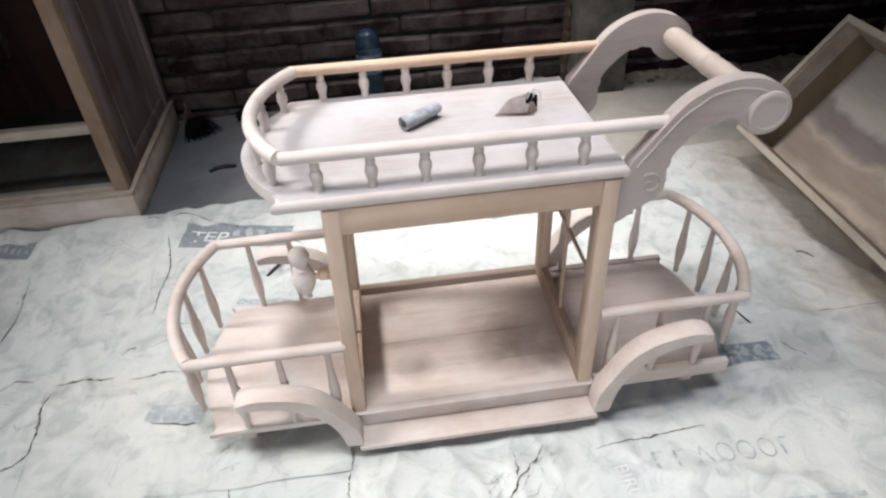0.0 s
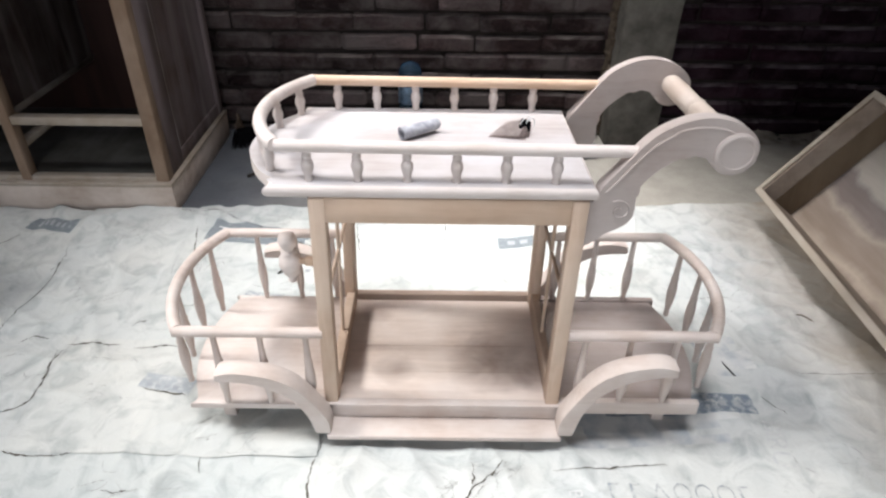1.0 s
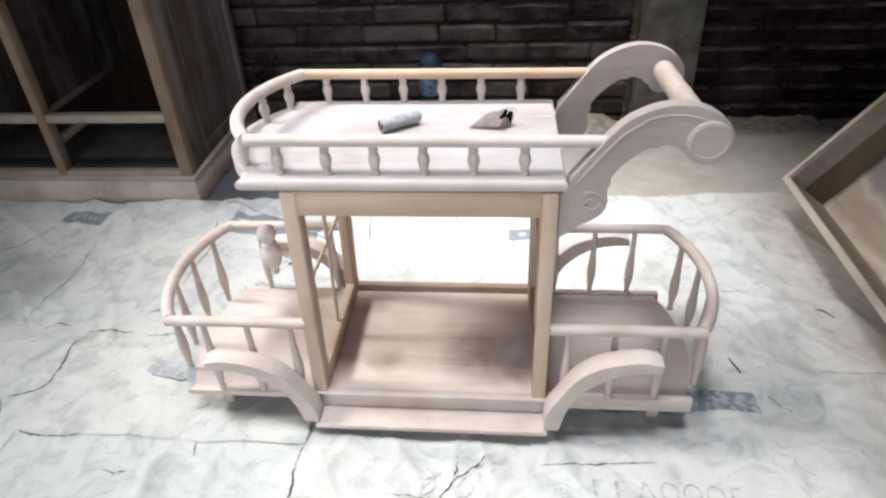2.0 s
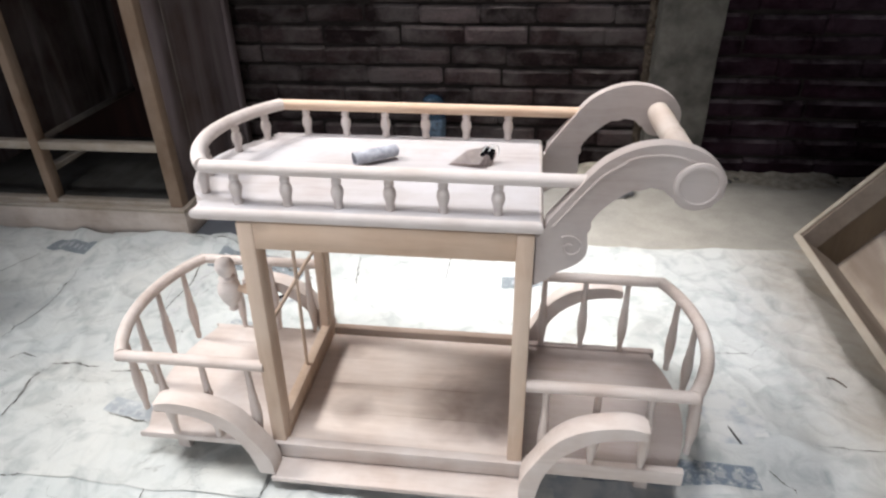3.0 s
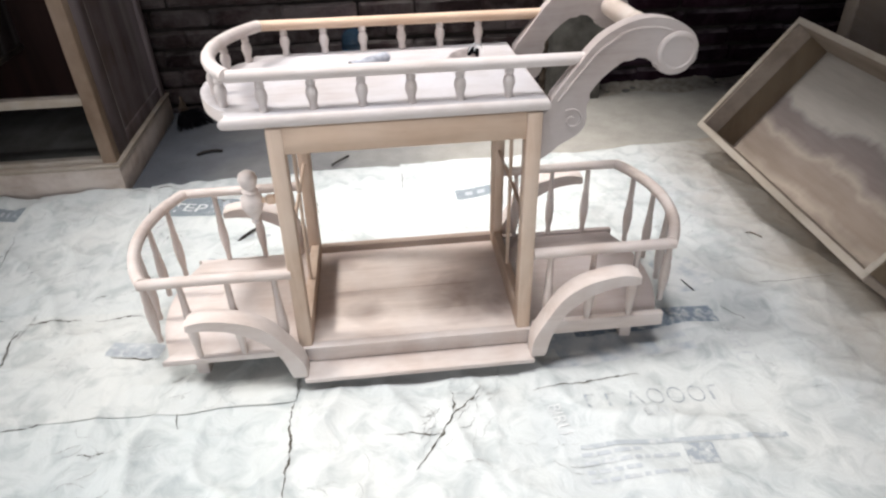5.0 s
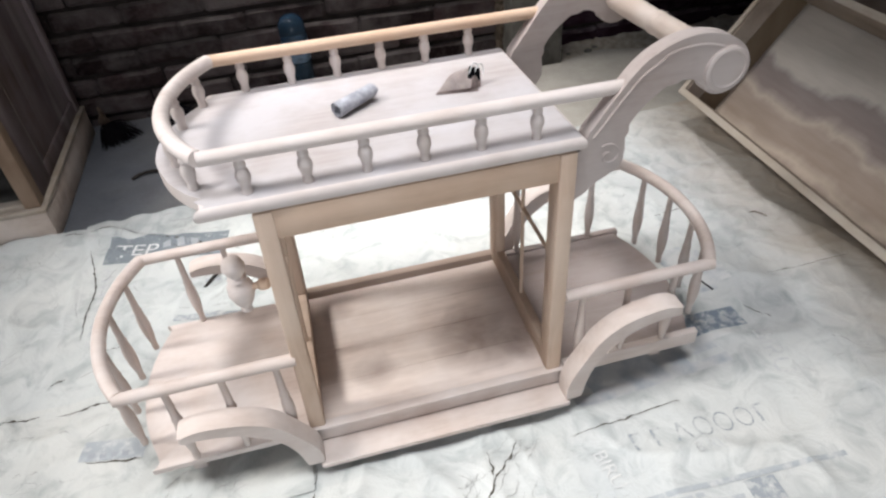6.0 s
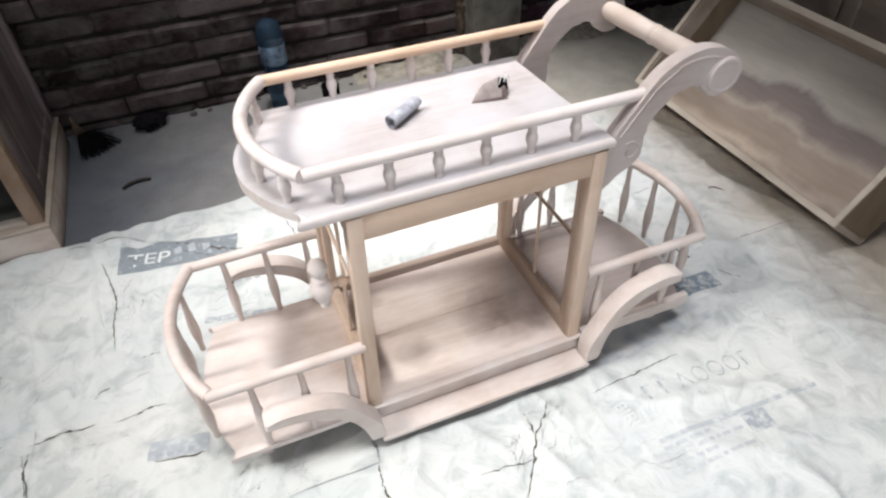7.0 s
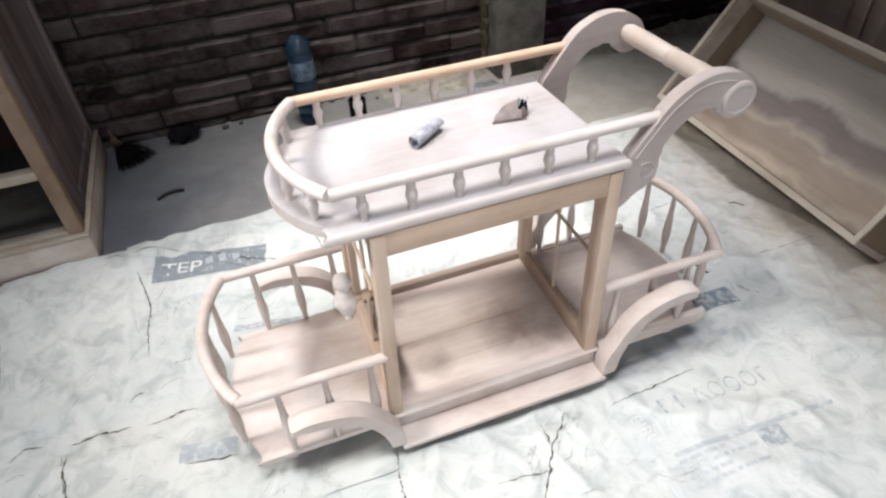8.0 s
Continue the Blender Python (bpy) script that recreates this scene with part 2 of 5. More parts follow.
def paper_mat():
    w = Mat("sack_paper", 0.85, 0.15)
    big = w.noise(2.3, 5, 0.6)
    mid = w.noise(14, 5, 0.6, None, 0.8)
    fine = w.noise(240, 3, 0.6)
    c = w.ramp(big, [(0.3, (0.47, 0.492, 0.49)), (0.5, (0.535, 0.55, 0.535)), (0.7, (0.60, 0.602, 0.575))])
    # mid-size grey smudges stand in for shade of the crumples
    c = w.mix(0.7, c, w.ramp(mid, [(0.30, (0.58, 0.61, 0.625)), (0.52, (1, 1, 1))]), "MULTIPLY")
    c = w.mix(0.12, c, w.ramp(fine, [(0.3, (0.7, 0.7, 0.7)), (0.6, (1, 1, 1))]), "MULTIPLY")
    info = w.node("ShaderNodeObjectInfo").outputs["Random"]
    c = w.mix(0.8, c, w.ramp(info, [(0.0, (0.90, 0.92, 0.91)), (0.5, (1, 1, 1)), (1.0, (0.98, 0.96, 0.91))]), "MULTIPLY")
    # crumple: facets with sharp folds between them, at two sizes, in patches
    warp = w.node("ShaderNodeTexNoise", Scale=3.0, Detail=2.0, Roughness=0.5)
    w.link(w.co, warp.inputs["Vector"])
    shift = w.node("ShaderNodeVectorMath")
    shift.operation = "MULTIPLY_ADD"
    w.link(warp.outputs["Color"], shift.inputs[0])
    shift.inputs[1].default_value = (0.16, 0.16, 0.0)
    w.link(w.co, shift.inputs[2])
    facets, folds = [], []
    for scale, turn in ((4.2, 20), (11.0, -35)):
        co = w.mapped((1.0, 0.6, 0.0), (0, 0, turn), shift.outputs[0])
        f1 = w.node("ShaderNodeTexVoronoi", Scale=scale)
        edge = w.node("ShaderNodeTexVoronoi", Scale=scale)
        edge.feature = "DISTANCE_TO_EDGE"
        for n in (f1, edge):
            w.link(co, n.inputs["Vector"])
        facets.append(f1.outputs["Distance"])
        folds.append(w.ramp(edge.outputs["Distance"], [(0.0, (0, 0, 0)), (0.045, (1, 1, 1))]))
    patch = w.ramp(w.noise(2.7, 3, 0.5), [(0.42, (0, 0, 0)), (0.6, (1, 1, 1))])
    small = w.mix(patch, (1, 1, 1), folds[1])
    c = w.mix(0.30, c, w.ramp(folds[0], [(0.0, (0.84, 0.855, 0.86)), (1.0, (1, 1, 1))]), "MULTIPLY")     # folds darkened: crease shade put into the colour
    c = w.mix(0.22, c, w.ramp(small, [(0.0, (0.80, 0.82, 0.83)), (1.0, (1, 1, 1))]), "MULTIPLY")
    far = w.node("ShaderNodeSeparateXYZ")
    w.link(w.co, far.inputs[0])
    band = w.node("ShaderNodeMath")
    band.operation = "MULTIPLY_ADD"
    w.link(w.noise(5.5, 5, 0.65, None, 0.7), band.inputs[0])
    band.inputs[1].default_value = 0.30
    w.link(far.outputs[0], band.inputs[2])
    dust_shade = w.node("ShaderNodeMapRange")
    dust_shade.inputs["From Min"].default_value, dust_shade.inputs["From Max"].default_value = 1.24, 1.55
    dust_shade.inputs["To Max"].default_value = 0.8
    w.link(band.outputs[0], dust_shade.inputs["Value"])
    c = w.mix(dust_shade.outputs[0], c, (0.30, 0.235, 0.17))     # brown dust with the leaning box's shade painted in
    w.colour(c)
    lumps = w.mix(w.mix(patch, (0.12, 0.12, 0.12), (0.42, 0.42, 0.42)), facets[0], facets[1])
    w.bump(w.mix(0.22, lumps, w.ramp(mid, [(0, (0, 0, 0)), (1, (1, 1, 1))])), 0.85, 0.026)
    return w.m


PAPER = paper_mat()


def ink(name, c, worn=0.45):
    """Printed ink, rubbed away to bare paper in patches."""
    w = Mat(name, 0.85, 0.15)
    f = w.noise(55, 5, 0.7)
    w.colour(w.mix(w.ramp(f, [(worn - 0.12, (1, 1, 1)), (worn + 0.12, (0, 0, 0))]), c, (0.555, 0.56, 0.54)))
    return w.m


INK_BLOCK = ink("ink_block", (0.19, 0.215, 0.232), 0.33)
INK_FAINT = ink("ink_faint", (0.28, 0.305, 0.325), 0.45)
INK_BLUE = ink("ink_blue", (0.17, 0.205, 0.245), 0.42)
INK_PALE = ink("ink_pale", (0.36, 0.385, 0.40), 0.40)
# smeared ink that also carries the trolley's cast shadow as colour
wash = Mat("ink_smear", 0.85, 0.15)
wash.colour(wash.mix(wash.ramp(wash.noise(16, 4, 0.55), [(0.36, (0, 0, 0)), (0.58, (1, 1, 1))]), (0.36, 0.39, 0.42), (0.555, 0.56, 0.545)))
SHADOW_SMEAR = wash.m
INK_RUBBED = ink("ink_rubbed_white", (0.33, 0.345, 0.36), 0.30)
INK_GHOST = ink("ink_ghost", (0.45, 0.465, 0.47), 0.50)
INK_GREY = ink("ink_grey", (0.40, 0.42, 0.435), 0.38)
INK_WHITE = ink("ink_white", (0.60, 0.61, 0.61), 0.42)


def ground_mat():
    w = Mat("cement", 0.9, 0.15)
    a, b, f = w.noise(1.3, 4, 0.6), w.noise(9, 6, 0.65), w.noise(160, 3, 0.6)
    sx = w.node("ShaderNodeSeparateXYZ")
    w.link(w.co, sx.inputs[0])
    reach = w.node("ShaderNodeMath")
    reach.operation = "MULTIPLY_ADD"
    w.link(w.noise(2.1, 5, 0.6, None, 0.5), reach.inputs[0])
    reach.inputs[1].default_value = 1.1
    w.link(sx.outputs[0], reach.inputs[2])
    spread = w.node("ShaderNodeMapRange")
    spread.inputs["From Min"].default_value, spread.inputs["From Max"].default_value = -0.1, 1.5
    w.link(reach.outputs[0], spread.inputs["Value"])
    c = w.mix(spread.outputs[0], (0.118, 0.125, 0.142), (0.42, 0.396, 0.35))     # sawdust pales the right; the slab's dark left holds the cabinet's shade as colour
    c = w.mix(0.6, c, w.ramp(a, [(0.3, (0.8, 0.8, 0.8)), (0.65, (1, 1, 1))]), "MULTIPLY")
    c = w.mix(0.5, c, w.ramp(b, [(0.3, (0.62, 0.61, 0.60)), (0.62, (1, 1, 1))]), "MULTIPLY")
    w.colour(w.mix(0.3, c, w.ramp(f, [(0.3, (0.6, 0.6, 0.6)), (0.6, (1, 1, 1))]), "MULTIPLY"))
    w.bump(b, 0.4, 0.004)
    return w.m


CEMENT = ground_mat()


def brick_mat(name, stops, tint, ledge):
    w = Mat(name, 0.9, 0.06)
    info = w.node("ShaderNodeObjectInfo").outputs["Random"]
    c = w.ramp(info, stops)
    b, f = w.noise(9, 5, 0.7, (0.45, 1, 1)), w.noise(80, 4, 0.7)
    c = w.mix(0.85, c, w.ramp(b, [(0.28, (0.35, 0.33, 0.32)), (0.5, (1, 1, 1)), (0.72, (2.0, 1.95, 1.9))]), "MULTIPLY")
    c = w.mix(0.5, c, w.ramp(f, [(0.3, (0.4, 0.4, 0.4)), (0.65, (1.2, 1.2, 1.2))]), "MULTIPLY")
    smear = w.ramp(w.noise(4.3, 5, 0.65), [(0.44, (0, 0, 0)), (0.62, (0.75, 0.75, 0.75))])
    c = w.mix(smear, c, tint)     # smeared mortar
    nz = w.node("ShaderNodeSeparateXYZ")
    w.link(w.node("ShaderNodeNewGeometry").outputs["Normal"], nz.inputs[0])
    n = w.node("ShaderNodeMath")
    n.operation = "MULTIPLY"
    w.link(w.ramp(nz.outputs[2], [(0.35, (0, 0, 0)), (0.85, (1, 1, 1))]), n.inputs[0])
    w.link(w.ramp(w.noise(6, 4, 0.65), [(0.38, (0.05, 0.05, 0.05)), (0.66, (1, 1, 1))]), n.inputs[1])
    w.colour(w.mix(n.outputs[0], c, ledge))     # sawdust on the ledges, with light from above painted on their tops
    w.bump(w.mix(0.4, b, f), 0.8, 0.008)
    return w.m


BRICK = brick_mat("old_brick", [(0.0, (0.0155, 0.0101, 0.0106)), (0.4, (0.0308, 0.0204, 0.0207)), (0.7, (0.0508, 0.0350, 0.0354)), (0.9, (0.0726, 0.0537, 0.0542)), (1.0, (0.1044, 0.0805, 0.0809))], (0.105, 0.09, 0.088), (0.15, 0.134, 0.125))
# redder brick past the pillar; part of its darkness is painted shade
SHADED_BRICK = brick_mat("sooty_red_brick", [(0.0, (0.0075, 0.0030, 0.0052)), (0.5, (0.0130, 0.0052, 0.0088)), (1.0, (0.025, 0.0108, 0.0170))], (0.043, 0.027, 0.036), (0.21, 0.175, 0.185))


def plain(name, c, rough=0.8, spec=0.25, var=0.35, scale=20, metal=0.0, relief=0.25):
    w = Mat(name, rough, spec, metal)
    f, g = w.noise(scale, 5, 0.6), w.noise(scale * 7, 4, 0.6)
    lo, hi = [v * (1 - var) for v in c], [min(v * (1 + var * 0.6), 1) for v in c]
    w.colour(w.mix(0.25, w.ramp(f, [(0.3, lo), (0.68, hi)]), w.ramp(g, [(0.3, (0.6, 0.6, 0.6)), (0.65, (1, 1, 1))]), "MULTIPLY"))
    w.bump(f, relief, 0.003)
    return w.m


MORTAR = plain("mortar", (0.026, 0.0215, 0.0205), 0.95, 0.04, 0.5, 14)
CONCRETE = plain("pillar_concrete", (0.125, 0.117, 0.104), 0.9, 0.15, 0.5, 9, 0, 0.5)
OOZE = plain("brown_mortar", (0.085, 0.066, 0.05), 0.95, 0.08, 0.6, 30, 0, 0.7)
# pale enough for the unseen walls to bounce fill light
PLASTER = plain("bounce_plaster", (0.36, 0.345, 0.33), 0.9, 0.15, 0.3, 3)
ROOFING = plain("roof_sheet", (0.16, 0.15, 0.14), 0.7, 0.3, 0.3, 3)
DARK = plain("dark_fibre", (0.009, 0.008, 0.010), 0.9, 0.06, 0.5, 60)
TWIG = plain("twig_bark", (0.035, 0.03, 0.028), 0.85, 0.2, 0.4, 80)
# grey and dark colours for the shade inside creases and tears
FOLD = plain("crease_shade", (0.32, 0.32, 0.31), 0.95, 0.05, 0.4, 60)
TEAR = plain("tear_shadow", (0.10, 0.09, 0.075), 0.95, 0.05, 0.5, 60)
GRIT = plain("sandpaper_grit", (0.34, 0.275, 0.265), 0.95, 0.1, 0.25, 220)
GRIT_BACK = plain("sandpaper_back", (0.46, 0.40, 0.38), 0.85, 0.15, 0.2, 60)
TUBE = plain("grey_roll", (0.38, 0.39, 0.43), 0.8, 0.2, 0.45, 45)
STEEL = plain("brown_handle", (0.10, 0.07, 0.05), 0.6, 0.3, 0.3, 30)
SAWDUST = plain("sawdust", (0.36, 0.325, 0.27), 0.95, 0.05, 0.4, 26, 0, 0.7)
DEBRIS = plain("wall_debris", (0.12, 0.115, 0.105), 0.95, 0.1, 0.6, 25, 0, 0.6)
LABEL = plain("bottle_label", (0.10, 0.15, 0.215), 0.5, 0.4, 0.8, 45)
BAG = plain("grey_plastic", (0.19, 0.19, 0.20), 0.5, 0.4, 0.3, 30)
pet = Mat("blue_plastic", 0.12, 0.5)
pet.b.inputs["Base Color"].default_value = (0.075, 0.15, 0.24, 1)
pet.b.inputs["Transmission Weight"].default_value = 0.85
pet.b.inputs["IOR"].default_value = 1.3
PET = pet.m


# ---- mesh helpers ----
def mesh_of(name, bm, material, smooth=40):
    bmesh.ops.recalc_face_normals(bm, faces=bm.faces[:])
    me = bpy.data.meshes.new(name)
    bm.to_mesh(me)
    bm.free()
    me.materials.append(material)
    for p in me.polygons:
        p.use_smooth = smooth > 0
    if smooth > 0:
        me.set_sharp_from_angle(angle=radians(smooth))
    return me


def thing(name, at, label, category, group="", kind=""):
    ob = new(name)
    ob.location = at
    ob.empty_display_size = 0.05
    return tagged(ob, label, category, group, kind)


def part(name, bm, material, parent, label="", smooth=40):
    """A bmesh, in its thing's own coordinates, as one mesh under a thing or a part."""
    ob = new(name, mesh_of(name, bm, material, smooth))
    ob.parent = parent
    return tagged(ob, label)


def again(ob, at):
    """A twin of a part that shares its mesh, at another place."""
    o = new(ob.name.split(".")[0], ob.data)
    o.parent = ob.parent
    o.location = at
    if "label" in ob:
        o["label"] = ob["label"]
    return o


def box(bm, x0, x1, y0, y1, z0, z1, bevel=0.0, seg=2, m=None):
    r = bmesh.ops.create_cube(bm, size=1)
    vs = r["verts"]
    for v in vs:
        v.co = Vector(((x0 + x1) / 2 + v.co.x * (x1 - x0), (y0 + y1) / 2 + v.co.y * (y1 - y0), (z0 + z1) / 2 + v.co.z * (z1 - z0)))
    if m is not None:
        for v in vs:
            v.co = m @ v.co
    if bevel:
        es = list({e for v in vs for e in v.link_edges})
        bmesh.ops.bevel(bm, geom=es, offset=bevel, segments=seg, affect="EDGES", profile=0.5)
    return bm


def lathe(bm, profile, seg=16, m=None):
    """Turn (radius, height) pairs about z."""
    rings = []
    for r, z in profile:
        ring = []
        for k in range(seg):
            a = 2 * math.pi * k / seg
            co = Vector((r * math.cos(a), r * math.sin(a), z))
            ring.append(bm.verts.new(m @ co if m is not None else co))
        rings.append(ring)
    for a, b in zip(rings, rings[1:]):
        for k in range(seg):
            bm.faces.new((a[k], a[(k + 1) % seg], b[(k + 1) % seg], b[k]))
    bm.faces.new(rings[0][::-1])
    bm.faces.new(rings[-1])
    return bm


def sweep(bm, pts, radius, seg=12, flat=1.0):
    """A round bar along points; radius may be one number or one a point."""
    pts = [Vector(p) for p in pts]
    rad = radius if isinstance(radius, (list, tuple)) else [radius] * len(pts)
    rings = []
    up = Vector((0, 0, 1))
    for i, p in enumerate(pts):
        d = (pts[min(i + 1, len(pts) - 1)] - pts[max(i - 1, 0)]).normalized()
        s = d.cross(up)
        s = Vector((1, 0, 0)) if s.length < 1e-4 else s.normalized()
        u = s.cross(d).normalized()
        rings.append([bm.verts.new(p + rad[i] * (math.cos(2 * math.pi * k / seg) * s + flat * math.sin(2 * math.pi * k / seg) * u)) for k in range(seg)])
    for a, b in zip(rings, rings[1:]):
        for k in range(seg):
            bm.faces.new((a[k], a[(k + 1) % seg], b[(k + 1) % seg], b[k]))
    bm.faces.new(rings[0][::-1])
    bm.faces.new(rings[-1])
    return bm


def spline(pts, per=6, closed=False):
    """Catmull-Rom through points of any dimension."""
    n, out = len(pts), []
    for i in range(n if closed else n - 1):
        p = [np.array(pts[(i + k) % n] if closed else pts[min(max(i + k, 0), n - 1)], float) for k in (-1, 0, 1, 2)]
        for j in range(per):
            t = j / per
            out.append(tuple(0.5 * (2 * p[1] + (p[2] - p[0]) * t + (2 * p[0] - 5 * p[1] + 4 * p[2] - p[3]) * t * t + (3 * p[1] - p[0] - 3 * p[2] + p[3]) * t ** 3)))
    if not closed:
        out.append(tuple(np.array(pts[-1], float)))
    return out


def slab(bm, outline, lo, hi, axis="z", bevel=0.0, seg=2):
    """Extrude a flat outline from lo to hi along z, or along y with the outline in x and z."""
    def at(p, h):
        return (p[0], p[1], h) if axis == "z" else (p[0], h, p[1])
    a = [bm.verts.new(at(p, lo)) for p in outline]
    b = [bm.verts.new(at(p, hi)) for p in outline]
    n = len(outline)
    f0, f1 = bm.faces.new(a), bm.faces.new(b[::-1])
    for k in range(n):
        bm.faces.new((a[k], a[(k + 1) % n], b[(k + 1) % n], b[k]))
    if bevel:
        es = list({e for f in (f0, f1) for e in f.edges})
        bmesh.ops.bevel(bm, geom=es, offset=bevel, segments=seg, affect="EDGES", profile=0.5)
    return bm


def B():
    return bmesh.new()


# ---- structure ----
WALL_Y = 2.585


def structure(name, bm, material, label, category, smooth=0):
    return tagged(new(name, mesh_of(name, bm, material, smooth)), label, category, kind="structure")


structure("floor", box(B(), WEST, 3.6, -2.6, 2.75, -0.15, -0.006), CEMENT, "grey cement workshop floor covered in dust", "floor")
wall_north = structure("wall_north", box(B(), WEST, 3.6, WALL_Y + 0.013, 2.75, -0.006, ROOF), MORTAR, "dark old brick wall with recessed mortar", "wall")
# side walls added out of view to enclose and bounce the light
structure("wall_west", box(B(), WEST - 0.15, WEST, -2.6, 2.75, -0.15, ROOF), PLASTER, "added unseen plain grey side wall", "wall")
structure("wall_east", box(B(), 3.6, 3.75, -2.6, 2.75, -0.15, ROOF), PLASTER, "added unseen plain grey side wall", "wall")
bm = B()
for x0, x1, z0 in ((WEST, FRONT_GAP[0], -0.15), (FRONT_GAP[0], FRONT_GAP[1], FRONT_GAP[3]), (FRONT_GAP[1], 3.6, -0.15)):
    box(bm, x0, x1, -2.75, -2.6, z0, ROOF)
structure("wall_south", bm, PLASTER, "added unseen grey wall with a wide front gap", "wall")
# unseen roof, added so that its gaps trim sun and lamps
bm = B()
cuts_x = sorted({WEST - 0.15, 3.75, *(b[0] for b in BAYS), *(b[1] for b in BAYS)})
cuts_y = sorted({-2.75, 2.75, *(b[2] for b in BAYS), *(b[3] for b in BAYS)})
for xa, xb in zip(cuts_x, cuts_x[1:]):
    for ya, yb in zip(cuts_y, cuts_y[1:]):
        if not any(b[0] <= xa and xb <= b[1] and b[2] <= ya and yb <= b[3] for b in BAYS):
            box(bm, xa, xb, ya, yb, ROOF, ROOF + 0.06)
bmesh.ops.remove_doubles(bm, verts=bm.verts[:], dist=0.0001)
structure("ceiling", bm, ROOFING, "added unseen dark roof with gaps that shape the light", "roof")

bm = B()
box(bm, 0.90, 1.115, 2.455, WALL_Y + 0.03, -0.006, ROOF, 0.006)
bmesh.ops.subdivide_edges(bm, edges=[e for e in bm.edges if e.calc_length() > 1], cuts=40)
for v in bm.verts:
    v.co += 0.006 * noise.noise_vector(v.co * 7)
pillar = structure("pillar", bm, CONCRETE, "rough grey concrete pillar against the brick wall", "pillar", 30)
rnd = random.Random(4)
bm = B()
rows = []
for i in range(150):                                   # mortar squeezed out along the pillar's side
    z = 0.004 + i * 0.009
    w0 = 0.024 + 0.020 * noise.noise(Vector((0, 0, z * 16))) + 0.010 * noise.noise(Vector((2, 0, z * 55)))
    d0 = 0.030 + 0.022 * noise.noise(Vector((5, 0, z * 21))) + 0.008 * rnd.uniform(-1, 1)
    w0, d0 = max(w0, 0.004), max(d0, 0.006)
    rows.append([bm.verts.new(p) for p in ((0.903, WALL_Y + 0.012, z), (0.899 - w0, WALL_Y + 0.012, z), (0.899 - 0.8 * w0, WALL_Y - 0.5 * d0, z), (0.899 - 0.35 * w0, WALL_Y - d0, z), (0.903, WALL_Y - d0, z))])
for a, b in zip(rows, rows[1:]):
    for q in range(4):
        bm.faces.new((a[q], b[q], b[q + 1], a[q + 1]))
part("mortar_bead", bm, OOZE, pillar, "ragged brown mortar", 25)

# ---- the bar trolley ----
CX, CY = 0.2275, 1.11
cart = thing("bar_trolley", (CX, CY, 0.004), "unpainted pale wooden bar trolley shaped like an old car", "trolley")


def L(x, y):
    return x - CX, y - CY


def settle(bm):
    """The tray sags a little towards the back; all that carries it or stands on it follows."""
    for v in bm.verts:
        k = min(max((v.co.z - 0.45) / 0.1, 0), 1)
        v.co.z -= k * sag(v.co.y)
    return bm


def sag(y):
    return 0.009 + 0.048 * (y + 0.165)


def both(name, build, material, label="", shift=0.0):
    """The same part on the front and, mirrored, on the back."""
    for sgn in (1, -1):
        bm = build()
        for v in bm.verts:
            v.co.y = v.co.y * sgn + shift
            if sgn < 0 and name in ("handle_arm", "scroll_boss", "carved_volute", "edge_bead"):
                v.co += Vector((0.006, 0, -0.004))      # the back arm is set a touch lower
        part(name, settle(bm), material, cart, label)


def sides(name, build, material, label=""):
    """The same part at the left and, mirrored, at the right end."""
    for sgn in (1, -1):
        bm = build()
        for v in bm.verts:
            v.co.x *= sgn
        if sgn > 0 and name == "lattice_bar":
            lean(bm)
        part(name, settle(bm), material, cart, label)


def lean(bm):
    """The left corner posts splay a little at the foot."""
    for v in bm.verts:
        v.co.x += -0.012 + 0.014 * (v.co.z - 0.1) / 0.5
    return bm


def quads(name, build, material, label="", build_left=None):
    for sx in (1, -1):
        for sy in (1, -1):
            bm = build_left() if build_left and sx > 0 else build()
            for v in bm.verts:
                v.co.x *= sx
                v.co.y *= sy
            if sx > 0 and name == "post":
                lean(bm)
            part(name, settle(bm), material, cart, label)


HALF = 0.2475            # half the cabin's length
DEPTH = 0.190            # half its depth
# floor of the cabin: four boards
for k in range(4):
    y0 = -DEPTH + 0.0142 + k * 0.0879
    part("floor_board", box(B(), -HALF + 0.0148, HALF - 0.0264, y0 + 0.0002, y0 + 0.0877, 0.064, 0.083 - 0.0002 * (k % 2), 0.0004, 1), DECK, cart)
for y0, y1, material, words in ((-DEPTH - 0.006, -DEPTH + 0.014, DUST_X, ""), (DEPTH - 0.014, DEPTH + 0.006, BROWN_X, "browner back sill")):
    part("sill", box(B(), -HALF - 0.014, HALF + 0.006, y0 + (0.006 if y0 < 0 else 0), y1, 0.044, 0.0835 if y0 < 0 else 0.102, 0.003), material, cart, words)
part("sill_nosing", box(B(), -HALF - 0.014, HALF + 0.006, -DEPTH - 0.006, -DEPTH + 0.014, 0.0836, 0.0895, 0.0025), DUST_X, cart)
both("running_board", lambda: box(B(), -HALF - 0.004, HALF + 0.004, -DEPTH - 0.054, -DEPTH + 0.004, 0.030, 0.0438, 0.004), DUST_X)
quads("post", lambda: box(B(), -HALF, -HALF + 0.029, -DEPTH + 0.0005, -DEPTH + 0.032, 0.0885, 0.604, 0.003), RAW_Z)
both("apron", lambda: box(B(), -HALF + 0.029, HALF - 0.029, -DEPTH + 0.003, -DEPTH + 0.022, 0.553, 0.604, 0.002), RAW_X)
sides("apron", lambda: box(B(), -HALF + 0.004, -HALF + 0.022, -DEPTH + 0.032, DEPTH - 0.032, 0.553, 0.604, 0.002), RAW_Y)


